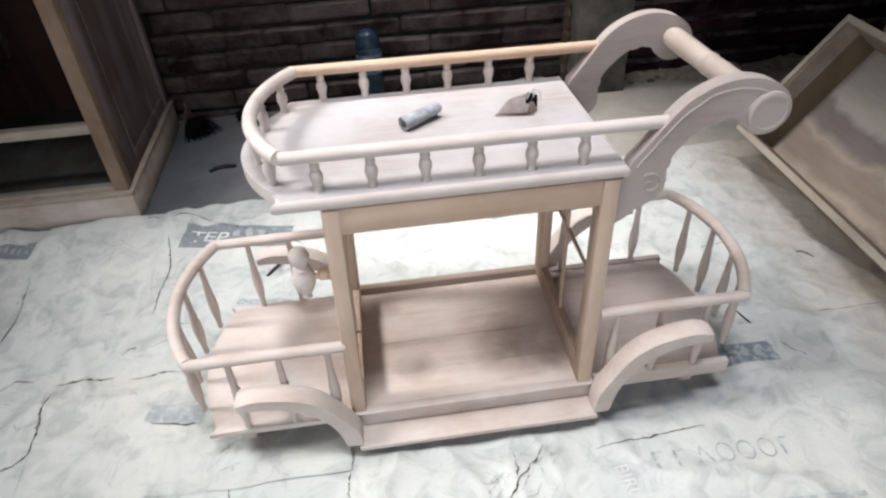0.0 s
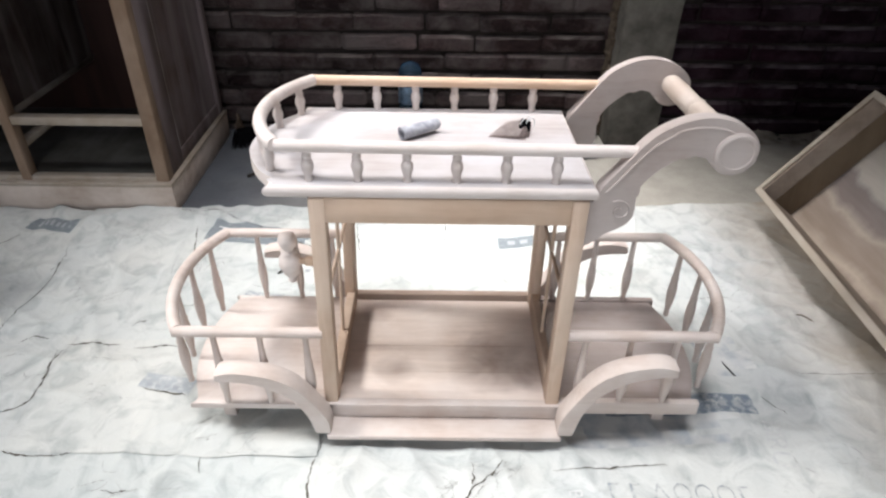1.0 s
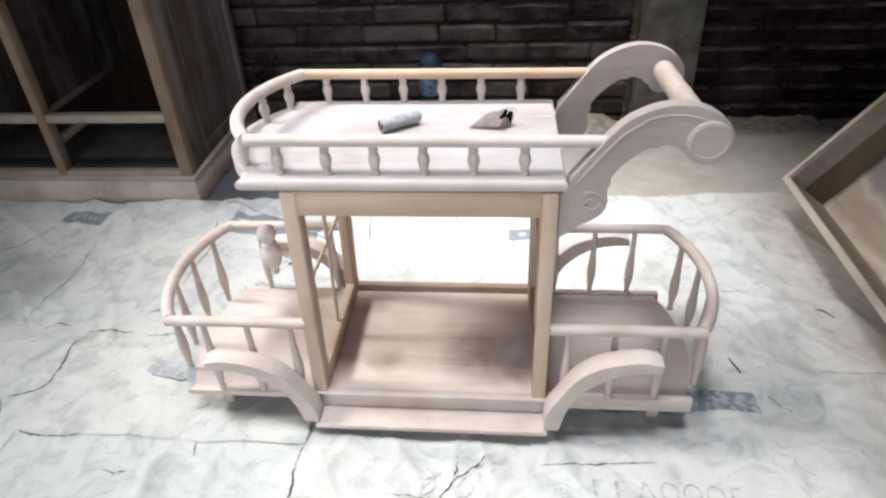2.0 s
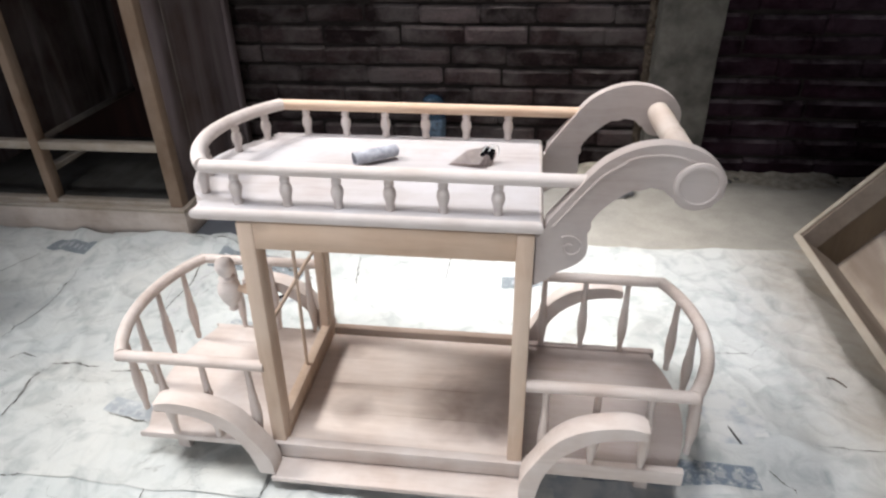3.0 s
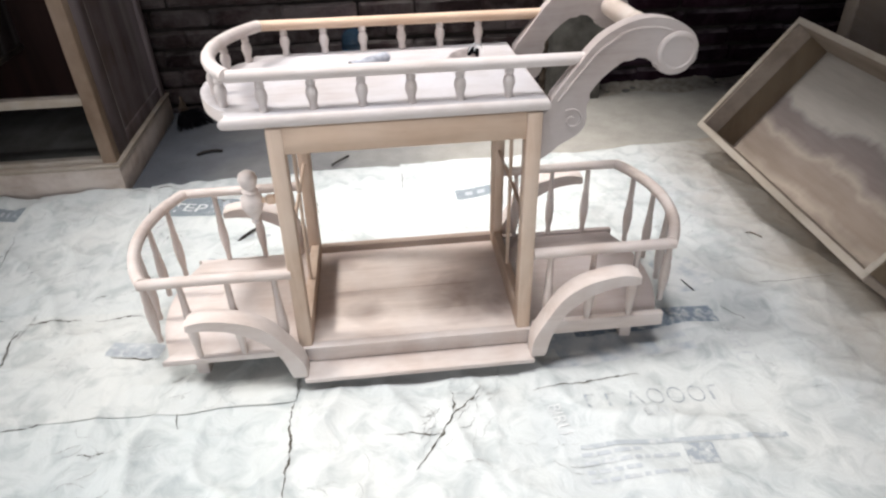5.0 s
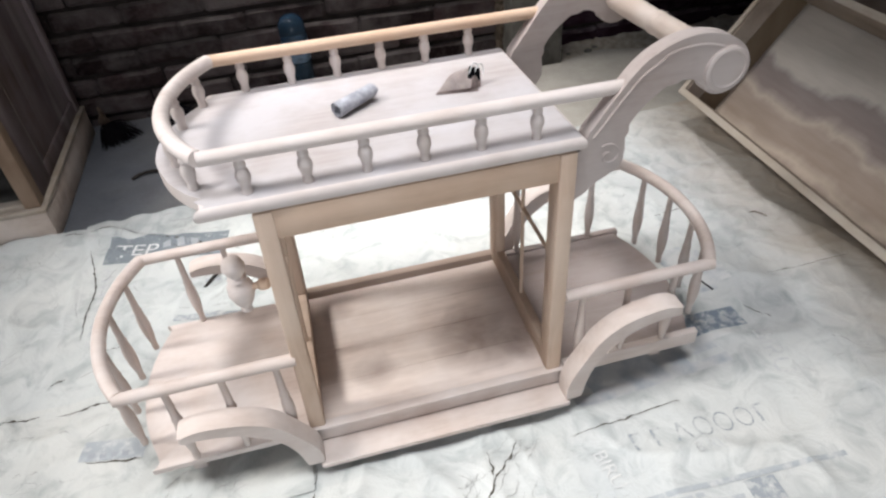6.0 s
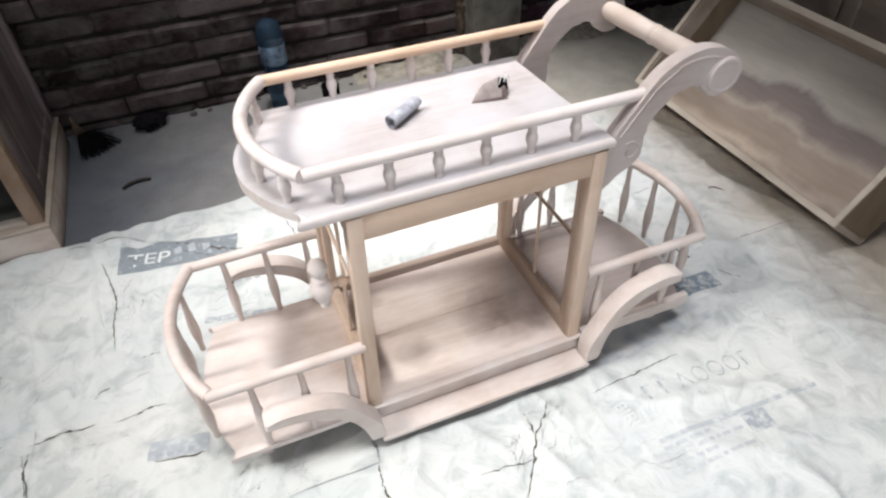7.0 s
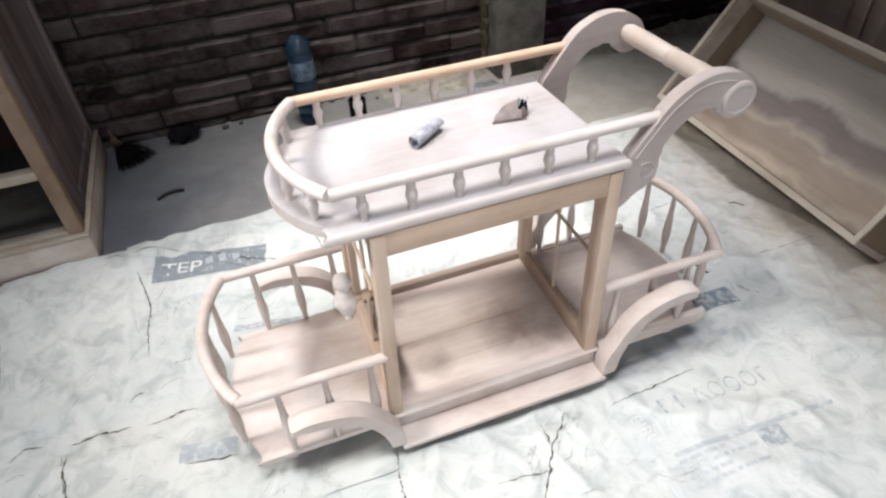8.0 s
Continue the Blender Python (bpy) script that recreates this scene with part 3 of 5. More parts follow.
def side_frame(thick=0.0):
    bm = B()
    x0, x1 = -HALF + 0.008, -HALF + 0.026
    box(bm, x0, x1 + thick, -DEPTH + 0.0145, DEPTH - 0.0145, 0.050, 0.0975)
    box(bm, x0, x1 + thick, -DEPTH + 0.033, DEPTH - 0.033, 0.0975, 0.132, 0.002)
    for y in (-DEPTH + 0.032, DEPTH - 0.048):
        box(bm, x0, x1, y, y + 0.016, 0.132, 0.553, 0.002)
    return bm


part("side_frame", settle(lean(side_frame(0.003))), RAW_Z, cart)
bm = side_frame()
for vv in bm.verts:
    vv.co.x *= -1
part("side_frame", settle(bm), RAW_Z, cart)


def lattice(a, b):
    x = -HALF + 0.017
    return sweep(B(), [(x, *a), (x, *b)], 0.0042, 8)


YL, ZL = DEPTH - 0.047, (0.132, 0.553)
sides("lattice_bar", lambda: lattice((-YL, 0.362), (YL, 0.362)), RAW_Z)
sides("lattice_bar", lambda: lattice((0, ZL[0]), (0, ZL[1])), RAW_Z)

# end baskets
END, APEX = 0.542, 0.595


def arc(inset=0.0, n=18, y1=DEPTH - 0.008, end=END, apex=APEX):
    """The bowed end of a basket, from the front corner to the back one, at the left."""
    s, c = apex - end, y1
    r = (c * c + s * s) / (2 * s)
    a = math.asin(c / r)
    return [(-(apex - r + (r - inset) * math.cos(t)), (r - inset) * math.sin(t)) for t in np.linspace(-a, a, n)]


def basket_plate():
    pts = [(-HALF + 0.002, DEPTH), (-HALF + 0.002, -DEPTH), (-0.554, -DEPTH)] + arc(0.004, 18, DEPTH - 0.012, END, 0.586) + [(-0.554, DEPTH)]
    return slab(B(), pts, 0.0655, 0.0815, "z", 0.003)


part("basket_floor", basket_plate(), DUST_X, cart)
# right-hand plate: same shape, its shade put into the colour
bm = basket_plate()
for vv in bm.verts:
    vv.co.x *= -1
part("basket_floor", bm, BASKET_SHADED, cart, "basket floor with tray and arm shade painted in")
for y0, y1, z1, material, words in ((-DEPTH - 0.003, -DEPTH + 0.013, 0.100, DUST_X, "pale raised lip of the basket floor"), (DEPTH - 0.013, DEPTH + 0.003, 0.0885, BASKET_SHADED, "low back lip in the shaded basket wood")):
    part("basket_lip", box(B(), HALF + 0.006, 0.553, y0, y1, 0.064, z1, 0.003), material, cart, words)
sides("basket_beam", lambda: box(B(), -0.5, -HALF - 0.01, -0.15, -0.12, 0.04, 0.066, 0.003), DUST_X)
sides("basket_beam", lambda: box(B(), -0.5, -HALF - 0.01, 0.12, 0.15, 0.04, 0.066, 0.003), DUST_X)
quads("foot", lambda: box(B(), -0.502, -0.474, -0.155, -0.122, 0.0, 0.0655, 0.004), DUST_Z)

RAIL_Z = 0.283
rail_r = 0.0115
quads("basket_rail", lambda: sweep(B(), [(-HALF - 0.0005, -DEPTH + 0.006, RAIL_Z), (-0.40, -DEPTH + 0.006, RAIL_Z + 0.001), (-0.549, -DEPTH + 0.006, RAIL_Z)], rail_r, 14, 1.0), DUST_X)
sides("bowed_rail", lambda: sweep(B(), [(x, y, RAIL_Z + 0.0012) for x, y in arc(0.0, 22, DEPTH - 0.008)], 0.0128, 14), DUST_X)

SPINDLE = [(0.0062, 0.084), (0.0068, 0.09), (0.0060, 0.104), (0.0072, 0.112), (0.0102, 0.135), (0.0112, 0.158), (0.0104, 0.178),
           (0.0078, 0.196), (0.0094, 0.201), (0.0074, 0.207), (0.0066, 0.232), (0.0060, 0.262), (0.0060, 0.278)]
first = None
spots = []
for sx in (-1, 1):
    for x in (0.472, 0.378, 0.285):
        for sy in (-1, 1):
            spots.append((sx * x, sy * (DEPTH - 0.006)))
    pts = arc(0.0, 61, DEPTH - 0.008)
    for k in (10, 23, 37, 50):
        spots.append((pts[k][0] * -sx, pts[k][1]))
for x, y in spots:
    if first is None:
        first = part("spindle", lathe(B(), SPINDLE, 14), DUST_Z, cart)
        first.location = (x, y, 0)
    else:
        again(first, (x, y, 0)).rotation_euler = (0, 0, random.uniform(0, 6))


def fender(low=1.0):
    outer = spline([(-0.2435, 0.044), (-0.246, 0.09), (-0.268, 0.14), (-0.306, 0.202), (-0.356, 0.236), (-0.424, 0.250), (-0.466, 0.241)], 5)
    inner = spline([(-0.468, 0.223), (-0.424, 0.222), (-0.372, 0.208), (-0.318, 0.166), (-0.288, 0.110), (-0.274, 0.044)], 5)
    return slab(B(), [(x, 0.044 + (z - 0.044) * low) for x, z in outer + inner], -DEPTH - 0.050, -DEPTH - 0.008, "y", 0.006, 3)


quads("fender", fender, DUST_X, "", lambda: fender(0.86))

# tray with its moulded edge
EDGE = 0.207


def tray_outline(grow):
    left = [(-0.3215, -EDGE), (-0.306, -0.176), (-0.333, -0.150), (-0.364, -0.098), (-0.384, -0.035), (-0.384, 0.035), (-0.364, 0.098), (-0.333, 0.150), (-0.306, 0.176), (-0.3215, EDGE)]
    mid = spline(left[1:-1], 5)
    pts = [left[0]] + mid + [left[-1], (0.260, EDGE), (0.260, -EDGE)]
    if grow:
        pts = [(x + (grow if x < 0 else -grow), y * (1 - grow / EDGE)) for x, y in pts]
    return [(x, y + 0.016) for x, y in pts]


tray = part("tray", settle(slab(B(), tray_outline(0.0), 0.604, 0.6285, "z", 0.011, 4)), TOP, cart, "pale dusty tray board")
tray.data.materials.append(GALLERY)
for p in tray.data.polygons:      # light on its moulded edge, put into a paler wood
    p.material_index = 0 if p.normal.z > 0.97 else 1

GAL_Z, GAL_Y, GAL_C = 0.693, 0.187, 0.022
GEND, GAPEX = 0.295, 0.357
for side in (-1, 1):
    y = GAL_C + side * GAL_Y
    part("gallery_rail", settle(sweep(B(), [(-GEND, y, GAL_Z + 0.001), (0.0, y, GAL_Z - 0.001), (0.330, y, GAL_Z - 0.003)], 0.0112, 14)), RAW_X if side > 0 else GALLERY, cart)
part("bowed_gallery_rail", settle(sweep(B(), [(x, y, GAL_Z + 0.0015) for x, y in [(x, y + GAL_C) for x, y in arc(0.0, 22, GAL_Y - 0.002, GEND, GAPEX)]], 0.0125, 14)), GALLERY, cart)
GAL = [(0.0072, 0.628), (0.0082, 0.632), (0.0070, 0.637), (0.0074, 0.642), (0.0108, 0.655), (0.0098, 0.664), (0.0066, 0.671), (0.0088, 0.675), (0.0070, 0.680), (0.0074, 0.692)]
first = None
spots = [(x - CX, GAL_C + sy * GAL_Y) for x in (-0.016, 0.070, 0.156, 0.242, 0.328, 0.415) for sy in (-1, 1)]
pts = [(x, y + GAL_C) for x, y in arc(0.0, 61, GAL_Y - 0.002, GEND, GAPEX)]
spots += [pts[k] for k in (7, 20, 40, 53)]
for x, y in spots:
    if first is None:
        first = part("gallery_spindle", lathe(B(), GAL, 14), GALLERY, cart)
        first.location = (x, y, -sag(y))
    else:
        again(first, (x, y, -sag(y))).rotation_euler = (0, 0, random.uniform(0, 6))

# scrolled handle arms
ARM = [(0.552, 0.707), (0.575, 0.730), (0.610, 0.749), (0.645, 0.757), (0.677, 0.755), (0.708, 0.745), (0.734, 0.725), (0.746, 0.697), (0.739, 0.671), (0.720, 0.658),
       (0.698, 0.656), (0.679, 0.665), (0.667, 0.683), (0.629, 0.690), (0.600, 0.675), (0.572, 0.649), (0.556, 0.622), (0.556, 0.596), (0.558, 0.578), (0.550, 0.559), (0.534, 0.545), (0.512, 0.532), (0.495, 0.515)]


def arm():
    pts = [(x - CX, z) for x, z in [(0.4758, 0.499), (0.4758, 0.601), (0.490, 0.603), (0.490, 0.629)] + spline(ARM, 4)]
    return slab(B(), pts, -0.199, -0.171, "y", 0.004, 2)


def disc(x, z, r, y0, y1):
    bm = B()
    lathe(bm, [(r, y0), (r, y1 - 0.002), (r - 0.003, y1), (r - 0.0075, y1), (r - 0.009, y1 - 0.0015), (r - 0.0105, y1 - 0.0016), (0.004, y1 - 0.0016)], 28, Matrix.Translation((x - CX, 0, z)) @ Matrix.Rotation(radians(90), 4, "X"))
    return bm


both("handle_arm", arm, ARM_WOOD, "scroll-ended curved arm", 0.019)
both("scroll_boss", lambda: disc(0.706, 0.697, 0.0355, 0.198, 0.207), ARM_WOOD, "", 0.019)


def volute():
    pts = [((0.530 - CX) + (0.004 + 0.0024 * t) * math.cos(1.0 + t), -0.1995, 0.582 + (0.004 + 0.0024 * t) * math.sin(1.0 + t)) for t in np.linspace(0, 7.5, 40)]
    return sweep(B(), pts, 0.0019, 6)


def edge_bead():
    pts = [(x - CX - 0.004 * (1 if x > 0.6 else -0.6), -0.199, z - 0.011) for x, z in spline([(0.500, 0.630), (0.556, 0.705), (0.580, 0.727), (0.612, 0.745), (0.645, 0.752), (0.677, 0.750), (0.705, 0.741)], 5)]
    return sweep(B(), pts, 0.0022, 6)


both("carved_volute", volute, ARM_WOOD, "", 0.019)
both("edge_bead", edge_bead, ARM_WOOD, "", 0.019)
bm = B()
hp = [(0.0165, -0.172), (0.0205, -0.16), (0.0212, -0.10), (0.0200, -0.03), (0.0185, -0.012), (0.0215, -0.007), (0.0215, 0.001), (0.0180, 0.006), (0.0205, 0.016), (0.0212, 0.09), (0.0205, 0.16), (0.0165, 0.172)]
lathe(bm, hp, 20, Matrix.Translation((0.705 - CX, 0.019, 0.703)) @ Matrix.Rotation(radians(90), 4, "X"))
part("push_bar", settle(bm), DUST_Y, cart, "turned round push bar")

# turned side lamp on the front corner post
bm = B()
lathe(bm, [(0.004, 0.388), (0.009, 0.393), (0.007, 0.400), (0.015, 0.412), (0.0215, 0.430), (0.0205, 0.446), (0.012, 0.457), (0.016, 0.461), (0.010, 0.466), (0.0150, 0.474), (0.0185, 0.485), (0.0150, 0.496), (0.006, 0.502)], 18,
      Matrix.Translation((*L(-0.073, 0.957), 0)))
lamp = part("side_lamp", bm, GALLERY, cart, "small turned vase-shaped lamp ornament")
bm = B()
lathe(bm, [(0.006, 0), (0.006, 0.014), (0.010, 0.018), (0.010, 0.030), (0.006, 0.034), (0.006, 0.042)], 14, Matrix.Translation((*L(-0.060, 0.955), 0.440)) @ Matrix.Rotation(radians(90), 4, "Y"))
part("lamp_bracket", bm, RAW_X, lamp)

# ---- things on the tray ----
TRAY_Z = 0.004 + 0.6295
roll = thing("sandpaper_roll", (0.169, 1.160, TRAY_Z - sag(1.160 - CY)), "rolled grey sandpaper tube lying on the tray", "sandpaper")
bm = B()
spiral = [((0.0140 - 0.0011 * t / math.pi) * math.cos(t), (0.0140 - 0.0011 * t / math.pi) * math.sin(t)) for t in np.linspace(0, 5.2 * math.pi, 70)]
inner = [((math.hypot(x, y) - 0.0007) / math.hypot(x, y) * x, (math.hypot(x, y) - 0.0007) / math.hypot(x, y) * y) for x, y in spiral]
slab(bm, [(x, y + 0.0143) for x, y in spiral + inner[::-1]], -0.044, 0.044, "y")
for v in bm.verts:
    v.co += 0.0028 * noise.noise_vector(v.co * 28)
    v.co.z = max(v.co.z, 0.0)
ob = part("paper_roll", bm, TUBE, roll)
roll.rotation_euler = (0, 0, radians(-52))

fold = thing("sandpaper_sheet", (0.353, 1.168, TRAY_Z - sag(1.168 - CY)), "crumpled folded brown sandpaper sheet on the tray", "sandpaper")


def folded(name, corners, material, label=""):
    """A thin curved sheet between four corners, bulged in its middle."""
    bm = B()
    n = 8
    grid = [[None] * (n + 1) for _ in range(n + 1)]
    c = [Vector(p) for p in corners]
    for i in range(n + 1):
        for j in range(n + 1):
            u, v = i / n, j / n
            p = (c[0] * (1 - u) + c[1] * u) * (1 - v) + (c[3] * (1 - u) + c[2] * u) * v
            p = p + Vector((0, 0, 0.010 * math.sin(math.pi * u) * math.sin(math.pi * v)))
            grid[i][j] = bm.verts.new(p)
    for i in range(n):
        for j in range(n):
            bm.faces.new((grid[i][j], grid[i + 1][j], grid[i + 1][j + 1], grid[i][j + 1]))
    bmesh.ops.solidify(bm, geom=bm.faces[:], thickness=0.0009)
    return part(name, bm, material, fold, label)


folded("lower_leaf", [(-0.045, -0.012, 0.001), (0.030, -0.026, 0.001), (0.036, 0.022, 0.003), (-0.020, 0.020, 0.002)], GRIT)
folded("upper_leaf", [(-0.040, -0.008, 0.003), (0.016, -0.024, 0.008), (0.036, 0.018, 0.030), (-0.010, 0.016, 0.020)], GRIT_BACK)
bm = B()
for dx, lift in ((0.0, 0.0), (0.009, -0.003)):
    sweep(bm, spline([(0.018 + dx, -0.004, 0.020 + lift), (0.026 + dx, 0.004, 0.033 + lift), (0.035 + dx, 0.014, 0.036 + lift), (0.042 + dx, 0.016, 0.026 + lift), (0.040 + dx, 0.010, 0.014 + lift)], 5), 0.0011, 6)
part("frayed_edge", bm, INK_WHITE, fold, "white frayed paper edge")
folded("dark_fold", [(0.012, -0.012, 0.014), (0.040, -0.004, 0.010), (0.044, 0.013, 0.024), (0.024, 0.010, 0.033)], DARK, "dark inner fold")
folded("curled_flap", [(0.012, -0.020, 0.004), (0.038, -0.012, 0.002), (0.046, 0.016, 0.016), (0.026, 0.014, 0.031)], GRIT, "darker curled flap")

# ---- the open cabinet ----
KX, KY = -0.70, 1.872
cab = thing("open_cabinet", (KX, KY, -0.006), "unfinished grey-brown wooden cabinet carcass with empty dark bays", "cabinet")
W, D, H = 1.0, 0.66, 1.08
part("plinth", box(B(), -W, 0.0, 0.0, D, 0, 0.100, 0.004), CAB_PLINTH, cab)
part("plinth_moulding", box(B(), -W - 0.004, 0.004, -0.004, D + 0.002, 0.0995, 0.114, 0.005), CAB_RAIL, cab, "paler ledge of the plinth")
for x, wide in ((-0.052, 0.044), (-0.506, 0.032), (-0.948, 0.044)):
    part("post", box(B(), x, x + wide, 0.012, 0.056, 0.114, H, 0.003), CAB_FRAME, cab)
for x in (-0.052, -0.948):
    part("back_post", box(B(), x, x + 0.044, D - 0.056, D - 0.012, 0.114, H, 0.003), CAB_Z, cab)
for x0, x1 in ((-0.904, -0.506), (-0.474, -0.052)):
    part("bottom_rail", box(B(), x0, x1, 0.014, 0.046, 0.114, 0.130, 0.002), CAB_RAIL, cab)
    part("middle_rail", box(B(), x0, x1, 0.014, 0.050, 0.313, 0.341, 0.003), CAB_RAIL, cab)
    part("top_rail", box(B(), x0, x1, 0.014, 0.050, H - 0.06, H, 0.003), CAB_RAIL, cab)
for x, back in ((-0.0365, D - 0.056), (-0.492, 0.30), (-0.94, D - 0.056)):
    part("runner", box(B(), x - 0.03, x + 0.006, 0.056, back, 0.212, 0.232, 0.002), CAB_RAIL, cab)
part("side_stile", box(B(), -0.032, -0.0105, 0.0565, 0.165, 0.114, H, 0.003), CAB_Z, cab)
part("side_bead", sweep(B(), [(-0.017, 0.172, 0.16), (-0.017, 0.172, H - 0.1)], 0.0055, 8), CAB_X, cab)
part("side_panel", box(B(), -0.032, -0.020, 0.165, D - 0.056, 0.114, H), CAB_Z, cab)
part("side_panel", box(B(), -0.974 + 0.04, -0.962 + 0.04, 0.056, D - 0.056, 0.114, H), CAB_Z, cab)
part("side_rail", box(B(), -0.036, -0.0125, 0.1655, D - 0.056, 0.114, 0.160, 0.003), CAB_Z, cab)
part("side_rail", box(B(), -0.040, -0.010, 0.056, D - 0.056, H - 0.1, H, 0.003), CAB_X, cab)
part("divider_rail", box(B(), -0.499, -0.477, 0.056, D - 0.03, 0.330, 0.352, 0.003), CAB_X, cab)
# panels inside the bays, their base colours darkened as shade
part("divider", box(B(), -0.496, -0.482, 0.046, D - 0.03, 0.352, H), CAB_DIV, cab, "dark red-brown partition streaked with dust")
part("back_panel", box(B(), -0.95, -0.05, D - 0.03, D - 0.015, 0.114, H), CAB_IN, cab, "red-brown back panel with the bay's shade painted in")
part("bottom_panel", box(B(), -0.95, -0.05, 0.046, D - 0.03, 0.114, 0.124), CAB_LOW, cab, "dusty bottom panel darkened with the bay's shade")
part("top_panel", box(B(), -W - 0.02, 0.02, -0.02, D, H, H + 0.03, 0.005), CAB_X, cab)

# ---- the drawer box leaning on the far cabinet ----
drawer = thing("drawer_box", (1.268, 1.852, 0.121), "large shallow wooden drawer box tipped on its edge, open side up", "drawer box")
u = Vector((0.612, 0, 0.791)).normalized()             # up the short side
v = Vector((-0.018, -1, -0.008)).normalized()           # along the long side
w = u.cross(v).normalized()                            # into the box
if w.z > 0:
    w = -w
v = w.cross(u).normalized() * (1 if w.cross(u).dot(v) > 0 else -1)
AX = Matrix((u, v, w)).transposed().to_4x4()
SHORT, LONG, DEEP, T = 0.440, 0.908, 0.176, 0.018


def plank(name, a0, a1, b0, b1, c0, c1, material, label=""):
    part(name, box(B(), a0, a1, b0, b1, c0, c1, 0.002, 2, AX), material, drawer, label)


plank("end_board", T, SHORT - T, 0, T, 0, DEEP, CRATE_END, "darker brown end board")
plank("end_board", T, SHORT - T, LONG - T, LONG, 0, DEEP, CRATE_END)
plank("end_cleat", T + 0.001, SHORT - T - 0.001, T - 0.001, T + 0.007, 0.001, 0.062, CRATE, "paler cleat along the rim")
plank("side_board", 0, T, 0, LONG, 0, DEEP, CRATE)
plank("side_board", SHORT - T, SHORT, 0, LONG, 0, DEEP, CRATE)
for a0, a1, b0, b1 in ((0.0015, T - 0.0015, 0.002, LONG - 0.002), (SHORT - T + 0.0015, SHORT - 0.0015, 0.002, LONG - 0.002), (T + 0.001, SHORT - T - 0.001, 0.002, T - 0.002), (T + 0.001, SHORT - T - 0.001, LONG - T + 0.002, LONG - 0.002)):
    plank("rim_strip", a0, a1, b0, b1, -0.004, 0.0002, RIM, "pale sanded rim")
plank("bottom_panel", T, SHORT - T, T, LONG - T, 0.160, 0.168, PLY, "thin ply panel with wavy figure and pale smears")

# ---- far cabinet that it leans on ----
far = thing("tall_cabinet", (1.70, 1.89, -0.006), "tall raw brown wooden cabinet beside the brick wall", "cabinet")
part("body", box(B(), 0.012, 0.55, -1.2, 0.0, 0, 1.7, 0.004), CRATE, far)
for k in range(3):
    y1 = -0.004 - k * 0.4
    part("door_stile", box(B(), 0.0, 0.0115, y1 - 0.05, y1, 0.06, 1.66, 0.002), CRATE, far)
    part("door_stile", box(B(), 0.0, 0.0115, y1 - 0.39, y1 - 0.34, 0.06, 1.66, 0.002), CRATE, far)
    part("door_rail", box(B(), 0.0, 0.0115, y1 - 0.339, y1 - 0.051, 0.06, 0.12, 0.002), CRATE, far)
    part("door_rail", box(B(), 0.0, 0.0115, y1 - 0.339, y1 - 0.051, 1.60, 1.66, 0.002), CRATE, far)

# ---- stool at the edge of the papers ----
stool = thing("wooden_stool", (-1.49, 1.40, 0.004), "old dark green painted wooden stool on the paper sacks", "stool")
part("seat", box(B(), -0.16, 0.16, -0.15, 0.15, 0.40, 0.43, 0.006), GREEN, stool)
for sx in (-1, 1):
    for sy in (-1, 1):
        bm = B()
        box(bm, -0.019, 0.019, -0.019, 0.019, 0, 0.4, 0.003)
        for vv in bm.verts:
            k = 1 - vv.co.z / 0.4
            vv.co.x += sx * (0.12 + 0.04 * k)
            vv.co.y += sy * (0.10 + 0.04 * k)
        part("leg", bm, GREEN, stool)

stool.rotation_euler = (0, 0, radians(-21))

# ---- bottle, brushes and bits by the wall ----
bottle = thing("water_bottle", (0.085, 2.455, -0.006), "round-topped blue-tinted plastic water bottle standing by the wall", "bottle")
bm = B()
lathe(bm, [(0.012, 0.001), (0.040, 0.0), (0.046, 0.006), (0.047, 0.03), (0.045, 0.04), (0.047, 0.05), (0.047, 0.09), (0.045, 0.10), (0.047, 0.11), (0.0475, 0.205), (0.0475, 0.255), (0.0455, 0.273), (0.040, 0.287), (0.030, 0.297), (0.016, 0.3025), (0.004, 0.304)], 24)
for vv in bm.verts:
    vv.co.z *= 1.16
part("bottle_body", bm, PET, bottle)
bm = B()
lathe(bm, [(0.0477, 0.165), (0.0482, 0.167), (0.0482, 0.225), (0.0477, 0.227)], 24)
for vv in bm.verts:
    vv.co.z *= 1.16
part("bottle_label", bm, LABEL, bottle, "worn blue paper label")
tin = thing("tin_can", (0.265, 2.40, -0.006), "small dark open tin can beside the wall", "can")
bm = B()
lathe(bm, [(0.030, 0.0), (0.034, 0.003), (0.034, 0.075), (0.036, 0.078), (0.034, 0.080), (0.031, 0.078), (0.031, 0.02), (0.01, 0.018)], 24)
part("can_body", bm, DARK, tin)

bag = thing("plastic_bag", (0.80, 2.37, -0.006), "crumpled grey plastic bag on the floor by the pillar", "bag")
bm = B()
bmesh.ops.create_icosphere(bm, subdivisions=4, radius=1)
for vv in bm.verts:
    d = 1 + 0.35 * noise.noise(vv.co * 2.1) + 0.15 * noise.noise(vv.co * 6)
    vv.co = Vector((vv.co.x * 0.07 * d, vv.co.y * 0.045 * d, max(0.0, 0.016 + vv.co.z * 0.03 * d)))
part("crumpled_film", bm, BAG, bag, "", 60)


